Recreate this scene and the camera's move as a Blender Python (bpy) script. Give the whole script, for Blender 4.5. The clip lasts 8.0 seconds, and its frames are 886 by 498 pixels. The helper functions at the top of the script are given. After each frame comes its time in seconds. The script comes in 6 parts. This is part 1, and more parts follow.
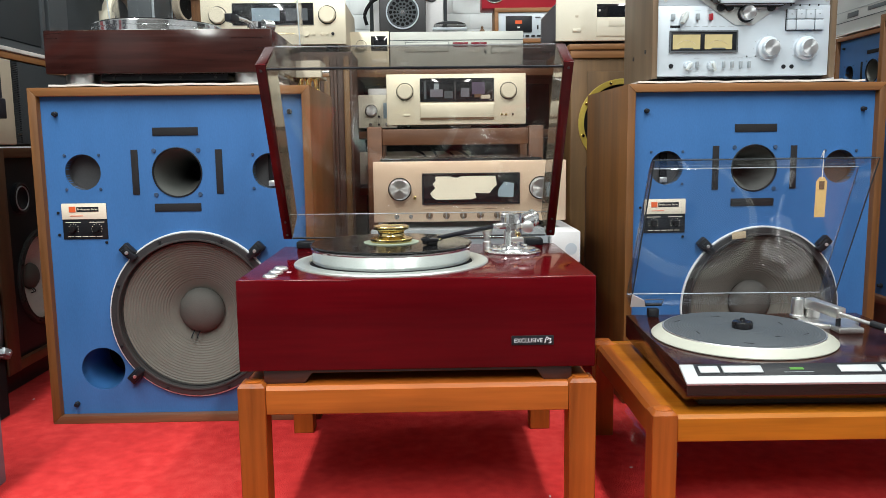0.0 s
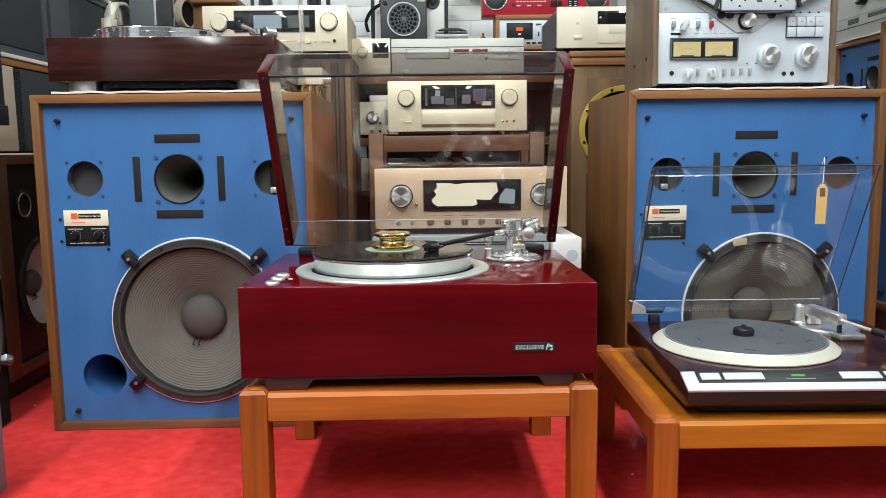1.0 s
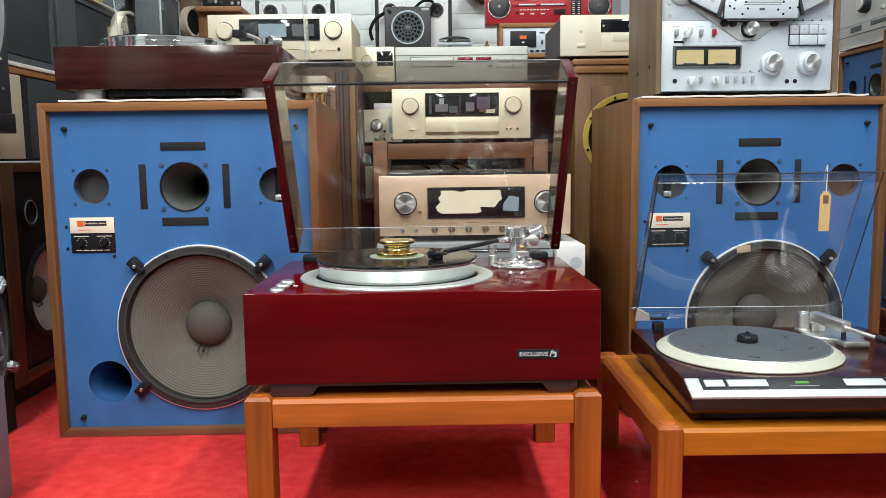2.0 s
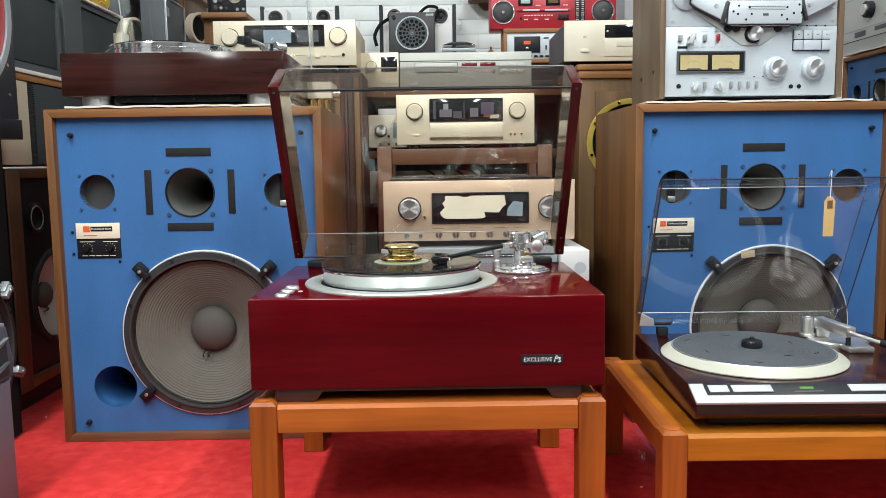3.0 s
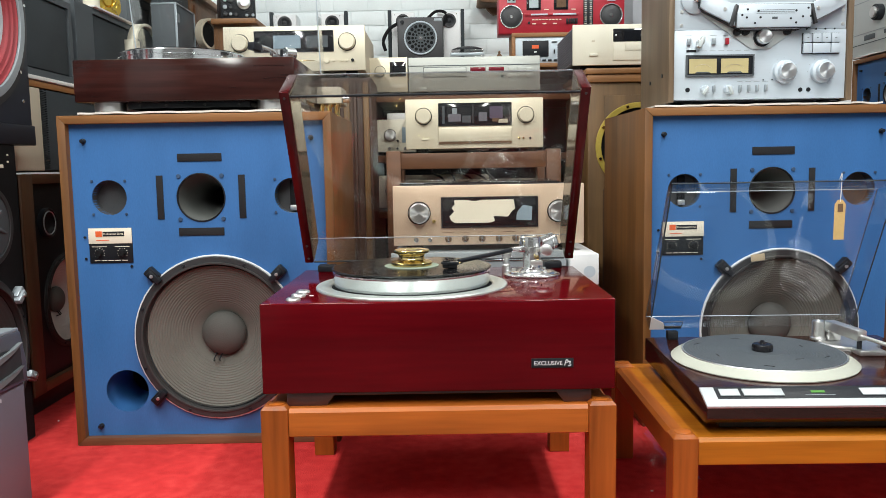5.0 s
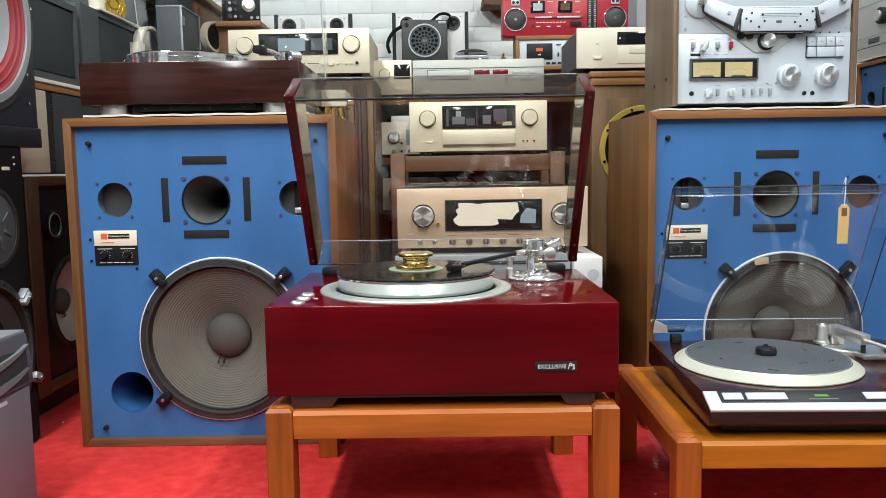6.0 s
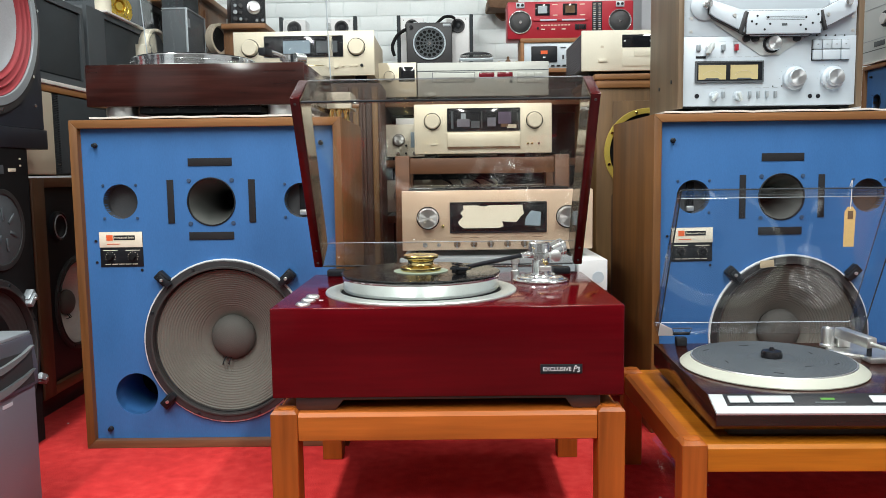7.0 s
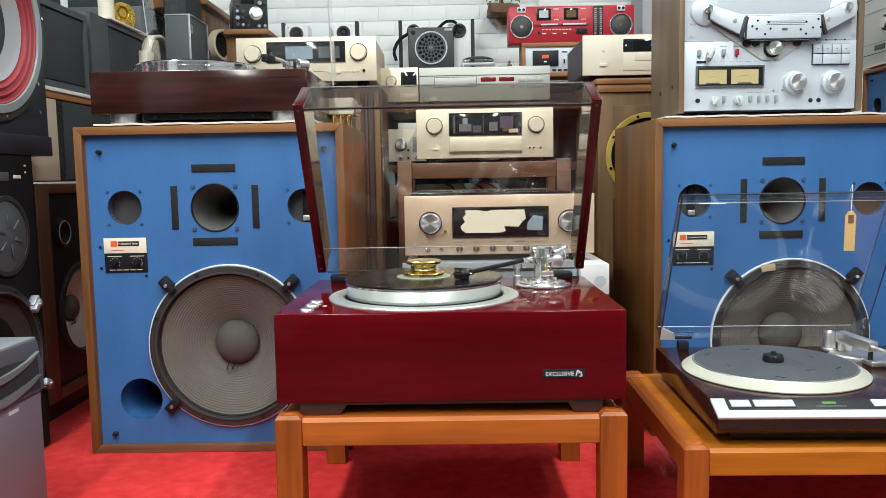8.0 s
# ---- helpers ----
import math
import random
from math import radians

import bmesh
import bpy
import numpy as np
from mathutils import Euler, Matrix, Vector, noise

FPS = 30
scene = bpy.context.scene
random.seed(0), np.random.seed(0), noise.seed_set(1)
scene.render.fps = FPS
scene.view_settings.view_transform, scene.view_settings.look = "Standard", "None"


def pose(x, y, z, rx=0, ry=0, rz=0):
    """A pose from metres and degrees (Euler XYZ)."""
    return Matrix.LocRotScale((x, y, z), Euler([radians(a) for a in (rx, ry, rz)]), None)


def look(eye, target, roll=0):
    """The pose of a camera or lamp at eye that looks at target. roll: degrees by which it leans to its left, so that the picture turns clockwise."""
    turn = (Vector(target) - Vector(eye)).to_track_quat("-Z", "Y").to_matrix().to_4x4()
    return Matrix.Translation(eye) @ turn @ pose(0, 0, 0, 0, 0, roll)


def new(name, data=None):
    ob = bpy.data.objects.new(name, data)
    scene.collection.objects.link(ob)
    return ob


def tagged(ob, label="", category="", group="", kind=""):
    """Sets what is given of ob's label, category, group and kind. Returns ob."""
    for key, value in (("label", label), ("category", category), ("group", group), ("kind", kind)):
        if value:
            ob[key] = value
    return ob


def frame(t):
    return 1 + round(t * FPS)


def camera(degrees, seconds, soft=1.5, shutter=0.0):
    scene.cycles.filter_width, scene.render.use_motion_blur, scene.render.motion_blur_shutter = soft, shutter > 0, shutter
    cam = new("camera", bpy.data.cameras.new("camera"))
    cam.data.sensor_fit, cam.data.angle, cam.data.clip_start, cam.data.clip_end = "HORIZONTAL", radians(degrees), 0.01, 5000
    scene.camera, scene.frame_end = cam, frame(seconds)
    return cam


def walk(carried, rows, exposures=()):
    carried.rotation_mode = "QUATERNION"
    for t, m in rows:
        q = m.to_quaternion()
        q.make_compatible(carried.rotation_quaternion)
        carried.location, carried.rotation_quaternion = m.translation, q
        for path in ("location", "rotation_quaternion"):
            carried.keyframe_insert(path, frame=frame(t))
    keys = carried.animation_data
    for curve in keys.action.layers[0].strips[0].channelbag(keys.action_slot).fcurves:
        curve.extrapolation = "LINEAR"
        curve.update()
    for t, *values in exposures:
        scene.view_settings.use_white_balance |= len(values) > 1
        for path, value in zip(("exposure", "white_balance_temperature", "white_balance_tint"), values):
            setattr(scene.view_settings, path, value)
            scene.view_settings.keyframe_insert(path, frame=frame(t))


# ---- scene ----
cam = camera(59.5, 8.0, soft=0.6)
PATH = [
    (0, (0.024, 0.163, 0.636), (0.063, 2.145, 0.373), -0.7),
    (0.5, (0.024, 0.162, 0.637), (0.062, 2.145, 0.382), -0.7),
    (1, (0.023, 0.161, 0.638), (0.06, 2.145, 0.39), -0.7),
    (1.5, (0.022, 0.158, 0.638), (0.055, 2.144, 0.4), -0.7),
    (3, (0.022, 0.152, 0.64), (0.039, 2.14, 0.423), -0.8),
    (3.5, (0.02, 0.15, 0.641), (0.031, 2.139, 0.428), -0.8),
    (4, (0.02, 0.148, 0.641), (0.024, 2.137, 0.431), -0.9),
    (4.5, (0.019, 0.148, 0.64), (0.019, 2.137, 0.432), -1.0),
    (6, (0.017, 0.143, 0.645), (0.005, 2.133, 0.442), -0.9),
    (6.5, (0.015, 0.145, 0.643), (-0.002, 2.135, 0.444), -0.9),
    (7, (0.014, 0.143, 0.644), (-0.007, 2.134, 0.448), -0.8),
    (7.5, (0.015, 0.141, 0.647), (-0.01, 2.132, 0.455), -0.9),
    (8, (0.013, 0.135, 0.65), (-0.013, 2.126, 0.461), -1.0),
]
walk(cam, [(t, look(eye, target, roll)) for t, eye, target, roll in PATH])

# ---- light ----
scene.view_settings.exposure = 0.0
room_world = bpy.data.worlds.new("world")
room_world.use_nodes = True
room_world.node_tree.nodes["Background"].inputs[0].default_value = (0.9, 0.95, 1.0, 1)
room_world.node_tree.nodes["Background"].inputs[1].default_value = 0.008
scene.world = room_world

CEILING = 2.75
TUBES = [(-0.9, -1.55), (0.9, -1.55), (-0.9, -0.35), (0.9, -0.35), (-0.9, 0.85), (0.9, 0.85), (-1.3, 2.35), (1.3, 2.35)]
for lx, ly in TUBES:
    lamp = bpy.data.lights.new("tube_light", "AREA")
    lamp.shape, lamp.size, lamp.size_y = "RECTANGLE", 0.16, 1.2
    lamp.energy, lamp.color = (17.0 if ly > 2 else 40.0), (0.965, 1.0, 0.965)
    new("tube_light", lamp).matrix_world = pose(lx, ly, CEILING - 0.075)


# ---- materials ----
def nodes_of(name):
    m = bpy.data.materials.new(name)
    m.use_nodes = True
    return m, m.node_tree.nodes, m.node_tree.links, m.node_tree.nodes["Principled BSDF"]


def mapped(nodes, links, stretch):
    """Object coordinates, shifted at random from object to object."""
    co = nodes.new("ShaderNodeTexCoord")
    info = nodes.new("ShaderNodeObjectInfo")
    mul = nodes.new("ShaderNodeMath")
    mul.operation = "MULTIPLY"
    mul.inputs[1].default_value = 7.0
    mp = nodes.new("ShaderNodeMapping")
    mp.inputs["Scale"].default_value = stretch
    links.new(info.outputs["Random"], mul.inputs[0])
    links.new(mul.outputs[0], mp.inputs["Location"])
    links.new(co.outputs["Object"], mp.inputs["Vector"])
    return mp.outputs[0]


def noise_node(nodes, links, vec, scale, detail=4.0, distortion=0.0):
    n = nodes.new("ShaderNodeTexNoise")
    n.inputs["Scale"].default_value = scale
    n.inputs["Detail"].default_value = detail
    n.inputs["Distortion"].default_value = distortion
    links.new(vec, n.inputs["Vector"])
    return n.outputs["Fac"]


def ramp(nodes, links, fac, stops):
    r = nodes.new("ShaderNodeValToRGB")
    el = r.color_ramp.elements
    while len(el) < len(stops):
        el.new(0.5)
    for e, (p, c) in zip(el, stops):
        e.position, e.color = p, (*c, 1)
    links.new(fac, r.inputs[0])
    return r.outputs[0]


def shade(c, k):
    return tuple(min(1.0, v * k) for v in c)


def surf(name, c, rough=0.5, metal=0.0, var=0.12, scale=14.0, fine=220.0, bump=0.04, coat=0.0, stretch=(1, 1, 1), rvar=0.08, ior=1.45, spec=0.5):
    """A plain surface with uneven tone, fine grain and slightly uneven gloss."""
    m, nodes, links, bsdf = nodes_of(name)
    vec = mapped(nodes, links, stretch)
    big, small = noise_node(nodes, links, vec, scale), noise_node(nodes, links, vec, fine, 2.0)
    mix = nodes.new("ShaderNodeMix")
    mix.inputs["Factor"].default_value = 0.35
    links.new(big, mix.inputs["A"])
    links.new(small, mix.inputs["B"])
    links.new(ramp(nodes, links, mix.outputs["Result"], [(0.3, shade(c, 1 - var)), (0.7, shade(c, 1 + var))]), bsdf.inputs["Base Color"])
    rr = nodes.new("ShaderNodeMapRange")
    rr.inputs["To Min"].default_value, rr.inputs["To Max"].default_value = max(0.02, rough - rvar), min(1, rough + rvar)
    links.new(big, rr.inputs["Value"])
    links.new(rr.outputs[0], bsdf.inputs["Roughness"])
    bsdf.inputs["Metallic"].default_value, bsdf.inputs["Coat Weight"].default_value = metal, coat
    bsdf.inputs["Coat Roughness"].default_value = 0.06
    bsdf.inputs["IOR"].default_value, bsdf.inputs["Specular IOR Level"].default_value = ior, spec
    if bump:
        b = nodes.new("ShaderNodeBump")
        b.inputs["Strength"].default_value, b.inputs["Distance"].default_value = bump * 4, 0.001
        links.new(small, b.inputs["Height"])
        links.new(b.outputs[0], bsdf.inputs["Normal"])
    return m


def wood(name, dark, light, axis="x", rough=0.4, coat=0.0, across=26.0, bump=0.05, contrast=0.5, spec=0.5):
    """Straight-grained timber, the grain along one axis, with pores and slow changes of tone."""
    m, nodes, links, bsdf = nodes_of(name)
    stretch = [across, across, across]
    stretch["xyz".index(axis)] = across * 0.06
    vec = mapped(nodes, links, stretch)
    grain = noise_node(nodes, links, vec, 1.0, 6.0, 0.6)
    pores = noise_node(nodes, links, vec, 7.0, 2.0)
    plain = mapped(nodes, links, (1, 1, 1))
    slow = noise_node(nodes, links, plain, 5.0, 2.0)
    mid = tuple((a + b) / 2 for a, b in zip(dark, light))
    col = ramp(nodes, links, grain, [(0.5 - contrast / 2, dark), (0.5, mid), (0.5 + contrast / 2, light)])
    mix = nodes.new("ShaderNodeMix")
    mix.data_type, mix.blend_type = "RGBA", "MULTIPLY"
    mix.inputs["Factor"].default_value = 0.5
    links.new(col, mix.inputs["A"])
    add = nodes.new("ShaderNodeMath")
    add.operation = "MULTIPLY"
    links.new(pores, add.inputs[0])
    links.new(slow, add.inputs[1])
    links.new(ramp(nodes, links, add.outputs[0], [(0.12, (0.5, 0.5, 0.5)), (0.36, (1, 1, 1))]), mix.inputs["B"])
    links.new(mix.outputs["Result"], bsdf.inputs["Base Color"])
    rr = nodes.new("ShaderNodeMapRange")
    rr.inputs["To Min"].default_value, rr.inputs["To Max"].default_value = max(0.03, rough - 0.06), rough + 0.1
    links.new(pores, rr.inputs["Value"])
    links.new(rr.outputs[0], bsdf.inputs["Roughness"])
    bsdf.inputs["Coat Weight"].default_value, bsdf.inputs["Coat Roughness"].default_value = coat, 0.05
    bsdf.inputs["Specular IOR Level"].default_value = spec
    b = nodes.new("ShaderNodeBump")
    b.inputs["Strength"].default_value, b.inputs["Distance"].default_value = bump * 4, 0.0006
    links.new(pores, b.inputs["Height"])
    links.new(b.outputs[0], bsdf.inputs["Normal"])
    return m


def acrylic(name, tint, base=0.03, gloss=1.0, rough=0.02):
    """Thin clear or smoked sheet: it lets light straight through, tinted, and mirrors by the angle."""
    m, nodes, links, bsdf = nodes_of(name)
    nodes.remove(bsdf)
    out = nodes["Material Output"]
    clear, shine, mix, fres, power, scaled = (nodes.new("ShaderNode" + k) for k in ("BsdfTransparent", "BsdfGlossy", "MixShader", "LayerWeight", "Math", "Math"))
    clear.inputs[0].default_value = (*tint, 1)
    shine.inputs["Color"].default_value = (gloss, gloss, gloss, 1)
    shine.inputs["Roughness"].default_value = rough
    power.operation, scaled.operation = "POWER", "MULTIPLY_ADD"
    power.inputs[1].default_value = 4.0
    scaled.inputs[1].default_value, scaled.inputs[2].default_value = 0.5, base
    links.new(fres.outputs["Facing"], power.inputs[0])
    links.new(power.outputs[0], scaled.inputs[0])
    links.new(scaled.outputs[0], mix.inputs[0])
    links.new(clear.outputs[0], mix.inputs[1])
    links.new(shine.outputs[0], mix.inputs[2])
    links.new(mix.outputs[0], out.inputs["Surface"])
    return m


def glowing(name, c, strength):
    m, nodes, links, bsdf = nodes_of(name)
    bsdf.inputs["Base Color"].default_value = (*c, 1)
    bsdf.inputs["Emission Color"].default_value = (*c, 1)
    bsdf.inputs["Emission Strength"].default_value = strength
    return m


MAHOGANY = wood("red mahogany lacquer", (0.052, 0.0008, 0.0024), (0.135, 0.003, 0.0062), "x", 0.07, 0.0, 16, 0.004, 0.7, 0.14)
MAHOGANY_DARK = wood("dark rosewood", (0.022, 0.007, 0.007), (0.085, 0.024, 0.02), "x", 0.3, 0.4, 30, 0.03)
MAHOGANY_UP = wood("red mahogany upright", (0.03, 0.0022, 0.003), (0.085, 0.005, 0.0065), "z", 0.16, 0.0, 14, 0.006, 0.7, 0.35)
ROSEWOOD = wood("brown rosewood veneer", (0.017, 0.0055, 0.005), (0.058, 0.017, 0.013), "x", 0.13, 0.0, 30, 0.01, 0.5, 0.45)
TEAK = wood("teak along", (0.24, 0.056, 0.0065), (0.46, 0.122, 0.017), "x", 0.4, 0.0, 18, 0.06, 0.5, 0.3)
TEAK_Y = wood("teak in depth", (0.24, 0.056, 0.0065), (0.46, 0.122, 0.017), "y", 0.4, 0.0, 18, 0.06, 0.5, 0.3)
TEAK_Z = wood("teak upright", (0.21, 0.049, 0.006), (0.42, 0.11, 0.016), "z", 0.4, 0.0, 18, 0.06, 0.5, 0.3)
GOLDWOOD = wood("honey teak", (0.31, 0.088, 0.005), (0.44, 0.142, 0.01), "x", 0.4, 0.0, 20, 0.05, 0.4, 0.25)
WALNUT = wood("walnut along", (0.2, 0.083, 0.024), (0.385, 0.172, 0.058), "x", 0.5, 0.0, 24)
# darker copy of the walnut: the side boards' shade is in its colour
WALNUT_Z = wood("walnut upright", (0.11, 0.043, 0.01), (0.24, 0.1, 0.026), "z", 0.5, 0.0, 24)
OAKBROWN = wood("brown cabinet upright", (0.115, 0.06, 0.02), (0.24, 0.13, 0.048), "z", 0.5, 0.0, 18)
DARKWOOD = wood("dark brown wood", (0.045, 0.02, 0.012), (0.11, 0.05, 0.028), "z", 0.5, 0.0, 24)
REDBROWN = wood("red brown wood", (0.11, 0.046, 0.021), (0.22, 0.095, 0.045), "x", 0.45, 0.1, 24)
BLUE = surf("blue baffle paint", (0.039, 0.146, 0.378), 0.5, 0, 0.12, 7, 320, 0.04, stretch=(1.6, 1, 0.5))
TAPE = surf("black felt tape", (0.012, 0.012, 0.014), 0.85, 0, 0.3, 40, 500, 0.2)
BLACK = surf("black satin", (0.0125, 0.0142, 0.018), 0.42, 0, 0.25, 20, 400, 0.04, spec=0.3)
NAVYBLACK = surf("blue-black satin", (0.019, 0.023, 0.034), 0.4, 0, 0.3, 14, 300, 0.05, spec=0.4)
BLACKMATT = surf("black matt", (0.009, 0.009, 0.01), 0.8, 0, 0.3, 25, 400, 0.08, spec=0.2)
VINYL = surf("record vinyl", (0.008, 0.008, 0.009), 0.16, 0, 0.2, 12, 300, 0.0)
CHARCOAL = surf("charcoal grille", (0.036, 0.044, 0.05), 0.85, 0, 0.15, 10, 700, 0.25)
GREYFRAME = surf("grey frame", (0.072, 0.084, 0.094), 0.6, 0, 0.12, 10, 300, 0.06)
GREYTOWER = surf("grey painted tower", (0.16, 0.155, 0.185), 0.5, 0, 0.08, 8, 600, 0.15)
SILVERGREY = surf("silver grey plastic", (0.33, 0.37, 0.4), 0.35, 0.3, 0.06, 8, 300, 0.02)
ALU = surf("turned aluminium", (0.74, 0.76, 0.77), 0.1, 0.95, 0.08, 6, 260, 0.01, rvar=0.04)
ALUMATT = surf("satin aluminium", (0.72, 0.72, 0.71), 0.38, 1, 0.06, 8, 260, 0.03)
CHROME = surf("chrome", (0.8, 0.82, 0.83), 0.15, 0.92, 0.03, 8, 100, 0.0, rvar=0.03)
BRASS = surf("polished brass", (0.9, 0.7, 0.3), 0.17, 1, 0.1, 12, 120, 0.01)
GOLDPAINT = surf("gilt", (0.72, 0.52, 0.1), 0.3, 0.8, 0.15, 20, 160, 0.05)
CHAMPAGNE = surf("champagne anodised", (0.8, 0.73, 0.57), 0.42, 0.25, 0.04, 5, 420, 0.03)
ROSEGOLD = surf("rose champagne anodised", (0.7, 0.53, 0.39), 0.36, 0.4, 0.04, 5, 420, 0.03)
CREAM = surf("cream enamel", (0.72, 0.68, 0.56), 0.42, 0, 0.05, 8, 260, 0.02)
BEIGE = surf("beige plastic", (0.55, 0.48, 0.37), 0.5, 0, 0.06, 8, 300, 0.03)
SILVER = surf("brushed silver panel", (0.54, 0.605, 0.665), 0.38, 0.12, 0.04, 5, 350, 0.03, stretch=(0.1, 1, 3))
TUNERGREY = surf("warm silver panel", (0.46, 0.475, 0.445), 0.45, 0.25, 0.04, 5, 350, 0.03)
VEEPLATE = surf("satin grey plate", (0.55, 0.6, 0.6), 0.4, 0.1, 0.04)
WHITEPLASTIC = surf("white plastic", (0.74, 0.75, 0.76), 0.35, 0, 0.05, 8, 200, 0.01)
PAPER = surf("cream paper", (0.8, 0.74, 0.6), 0.8, 0, 0.06, 8, 200, 0.05)
CLOTH = surf("white cloth", (0.72, 0.7, 0.67), 0.9, 0, 0.12, 18, 500, 0.3)
MAT = surf("grey rubber mat", (0.055, 0.065, 0.075), 0.62, 0, 0.12, 10, 350, 0.1)
PLATTERCREAM = surf("ivory platter rim", (0.43, 0.44, 0.38), 0.36, 0, 0.05, 8, 200, 0.02)
CONE = surf("paper cone", (0.132, 0.13, 0.113), 0.8, 0, 0.14, 9, 380, 0.2)
DUSTCAP = surf("dust cap", (0.082, 0.08, 0.073), 0.75, 0, 0.1, 16, 420, 0.15)
SURROUND = surf("cloth surround", (0.035, 0.033, 0.033), 0.7, 0, 0.2, 16, 300, 0.1)
CASTFRAME = surf("cast frame", (0.05, 0.05, 0.053), 0.45, 0.4, 0.15, 16, 300, 0.06)
HORNGREY = surf("horn metal", (0.2, 0.21, 0.2), 0.42, 0.5, 0.12, 10, 260, 0.05)
REDFOAM = surf("red surround", (0.34, 0.045, 0.055), 0.6, 0, 0.12, 14, 300, 0.1)
GREYCONE = surf("pale grey cone", (0.4, 0.42, 0.45), 0.6, 0, 0.12, 7, 300, 0.1)
ORANGE = surf("orange print", (0.75, 0.12, 0.03), 0.6, 0, 0.05)
REDPAINT = surf("red plastic", (0.4, 0.018, 0.034), 0.35, 0.1, 0.08, 10, 250, 0.02)
REDDISPLAY = surf("dark red window", (0.16, 0.01, 0.02), 0.2, 0, 0.1)
AMBER = surf("cream meter face", (0.5, 0.42, 0.21), 0.5, 0, 0.06)
BLUEGLASS = surf("pale blue display", (0.28, 0.36, 0.42), 0.25, 0, 0.08)
GLASSBLACK = surf("black glass", (0.012, 0.013, 0.016), 0.06, 0, 0.1, 8, 100, 0.0, rvar=0.02, ior=1.7)
CARD = surf("manila tag", (0.6, 0.4, 0.16), 0.7, 0, 0.1, 20, 300, 0.05)
GREENGLOW = glowing("green lamp", (0.06, 0.22, 0.025), 0.04)
YELLOW = surf("yellow painted ring", (0.62, 0.46, 0.09), 0.45, 0.2, 0.12, 14, 200, 0.05)
GREYWALL = surf("grey wall paint", (0.34, 0.35, 0.36), 0.7, 0, 0.06, 3, 200, 0.1)
GREYFLOOR = surf("grey floor", (0.075, 0.068, 0.064), 0.5, 0, 0.15, 3, 120, 0.1)
PAINT = surf("white wall paint", (0.78, 0.79, 0.8), 0.7, 0, 0.04, 4, 200, 0.1)
BRICKPAINT = surf("white painted brick", (0.8, 0.855, 0.865), 0.62, 0, 0.04, 12, 160, 0.25)
GREYPAINT = surf("grey partition paint", (0.36, 0.38, 0.41), 0.6, 0, 0.06, 6, 200, 0.06)
LEAF = surf("dried leaf green", (0.2, 0.22, 0.05), 0.7, 0, 0.35, 30, 200, 0.1)
BARK = surf("rough brown wood", (0.14, 0.08, 0.045), 0.8, 0, 0.3, 30, 150, 0.4)
SMOKE = acrylic("smoked acrylic", (0.955, 0.945, 0.93), 0.045)
SMOKE_DARK = acrylic("dark smoked acrylic", (0.8, 0.785, 0.775), 0.02)
SMOKE_LIGHT = acrylic("lightly smoked acrylic", (0.94, 0.945, 0.955), 0.045, 0.9)
SCREWBLUE = surf("dull blue-grey screw", (0.045, 0.085, 0.16), 0.5, 0.2, 0.2, 30, 200, 0.05)
RINGALU = surf("satin pale ring", (0.56, 0.6, 0.57), 0.33, 0.6, 0.06, 6, 260, 0.02)
PALECONE = surf("pale paper cone", (0.5, 0.5, 0.47), 0.7, 0, 0.1, 9, 300, 0.1)
OLDWALNUT = wood("dull brown walnut along", (0.07, 0.033, 0.016), (0.16, 0.078, 0.04), "x", 0.5, 0.0, 24)
OLDWALNUT_Z = wood("dull brown walnut upright", (0.07, 0.033, 0.016), (0.16, 0.078, 0.04), "z", 0.5, 0.0, 24)
PLATEGREY = surf("grey driver plate", (0.07, 0.07, 0.073), 0.5, 0.2, 0.15, 16, 300, 0.05)
DARKWALL = surf("dark closing wall", (0.075, 0.072, 0.07), 0.7, 0, 0.2, 3, 200, 0.1)
LABELPAPER = surf("pale green label paper", (0.24, 0.29, 0.23), 0.6, 0, 0.08)
# beige base stands for reflections along the acrylic inner faces
LINING = surf("smoky acrylic lining", (0.12, 0.1, 0.072), 0.08, 0, 0.1, 6, 200, 0.0, rvar=0.03)
STRIPSILVER = surf("bright satin silver", (0.45, 0.475, 0.49), 0.4, 0.1, 0.03, 8, 300, 0.01)
GLOSSBLACK = surf("glossy black plastic", (0.012, 0.012, 0.014), 0.12, 0, 0.15, 12, 200, 0.0)
VIOLETSHINE = surf("dim violet reflection patch", (0.11, 0.085, 0.13), 0.3, 0, 0.2)
MASKING = surf("masking tape", (0.5, 0.4, 0.26), 0.8, 0, 0.1, 30, 300, 0.1)
PALESILVER = surf("pale silver panel", (0.5, 0.53, 0.53), 0.4, 0.2, 0.05, 5, 350, 0.03)
# grey mixed into the walnut puts its grazing sheen into the colour
SHEENWALNUT = wood("walnut upright with painted sheen", (0.13, 0.085, 0.05), (0.25, 0.175, 0.11), "z", 0.42, 0.0, 26)
TOWERHEAD = surf("dark grey moulding", (0.085, 0.085, 0.1), 0.4, 0, 0.08, 8, 400, 0.05)
TOWERTRIM = surf("grey trim", (0.2, 0.22, 0.23), 0.35, 0.3, 0.06, 8, 300, 0.02)
CLEAR = acrylic("clear acrylic", (0.97, 0.975, 0.98))


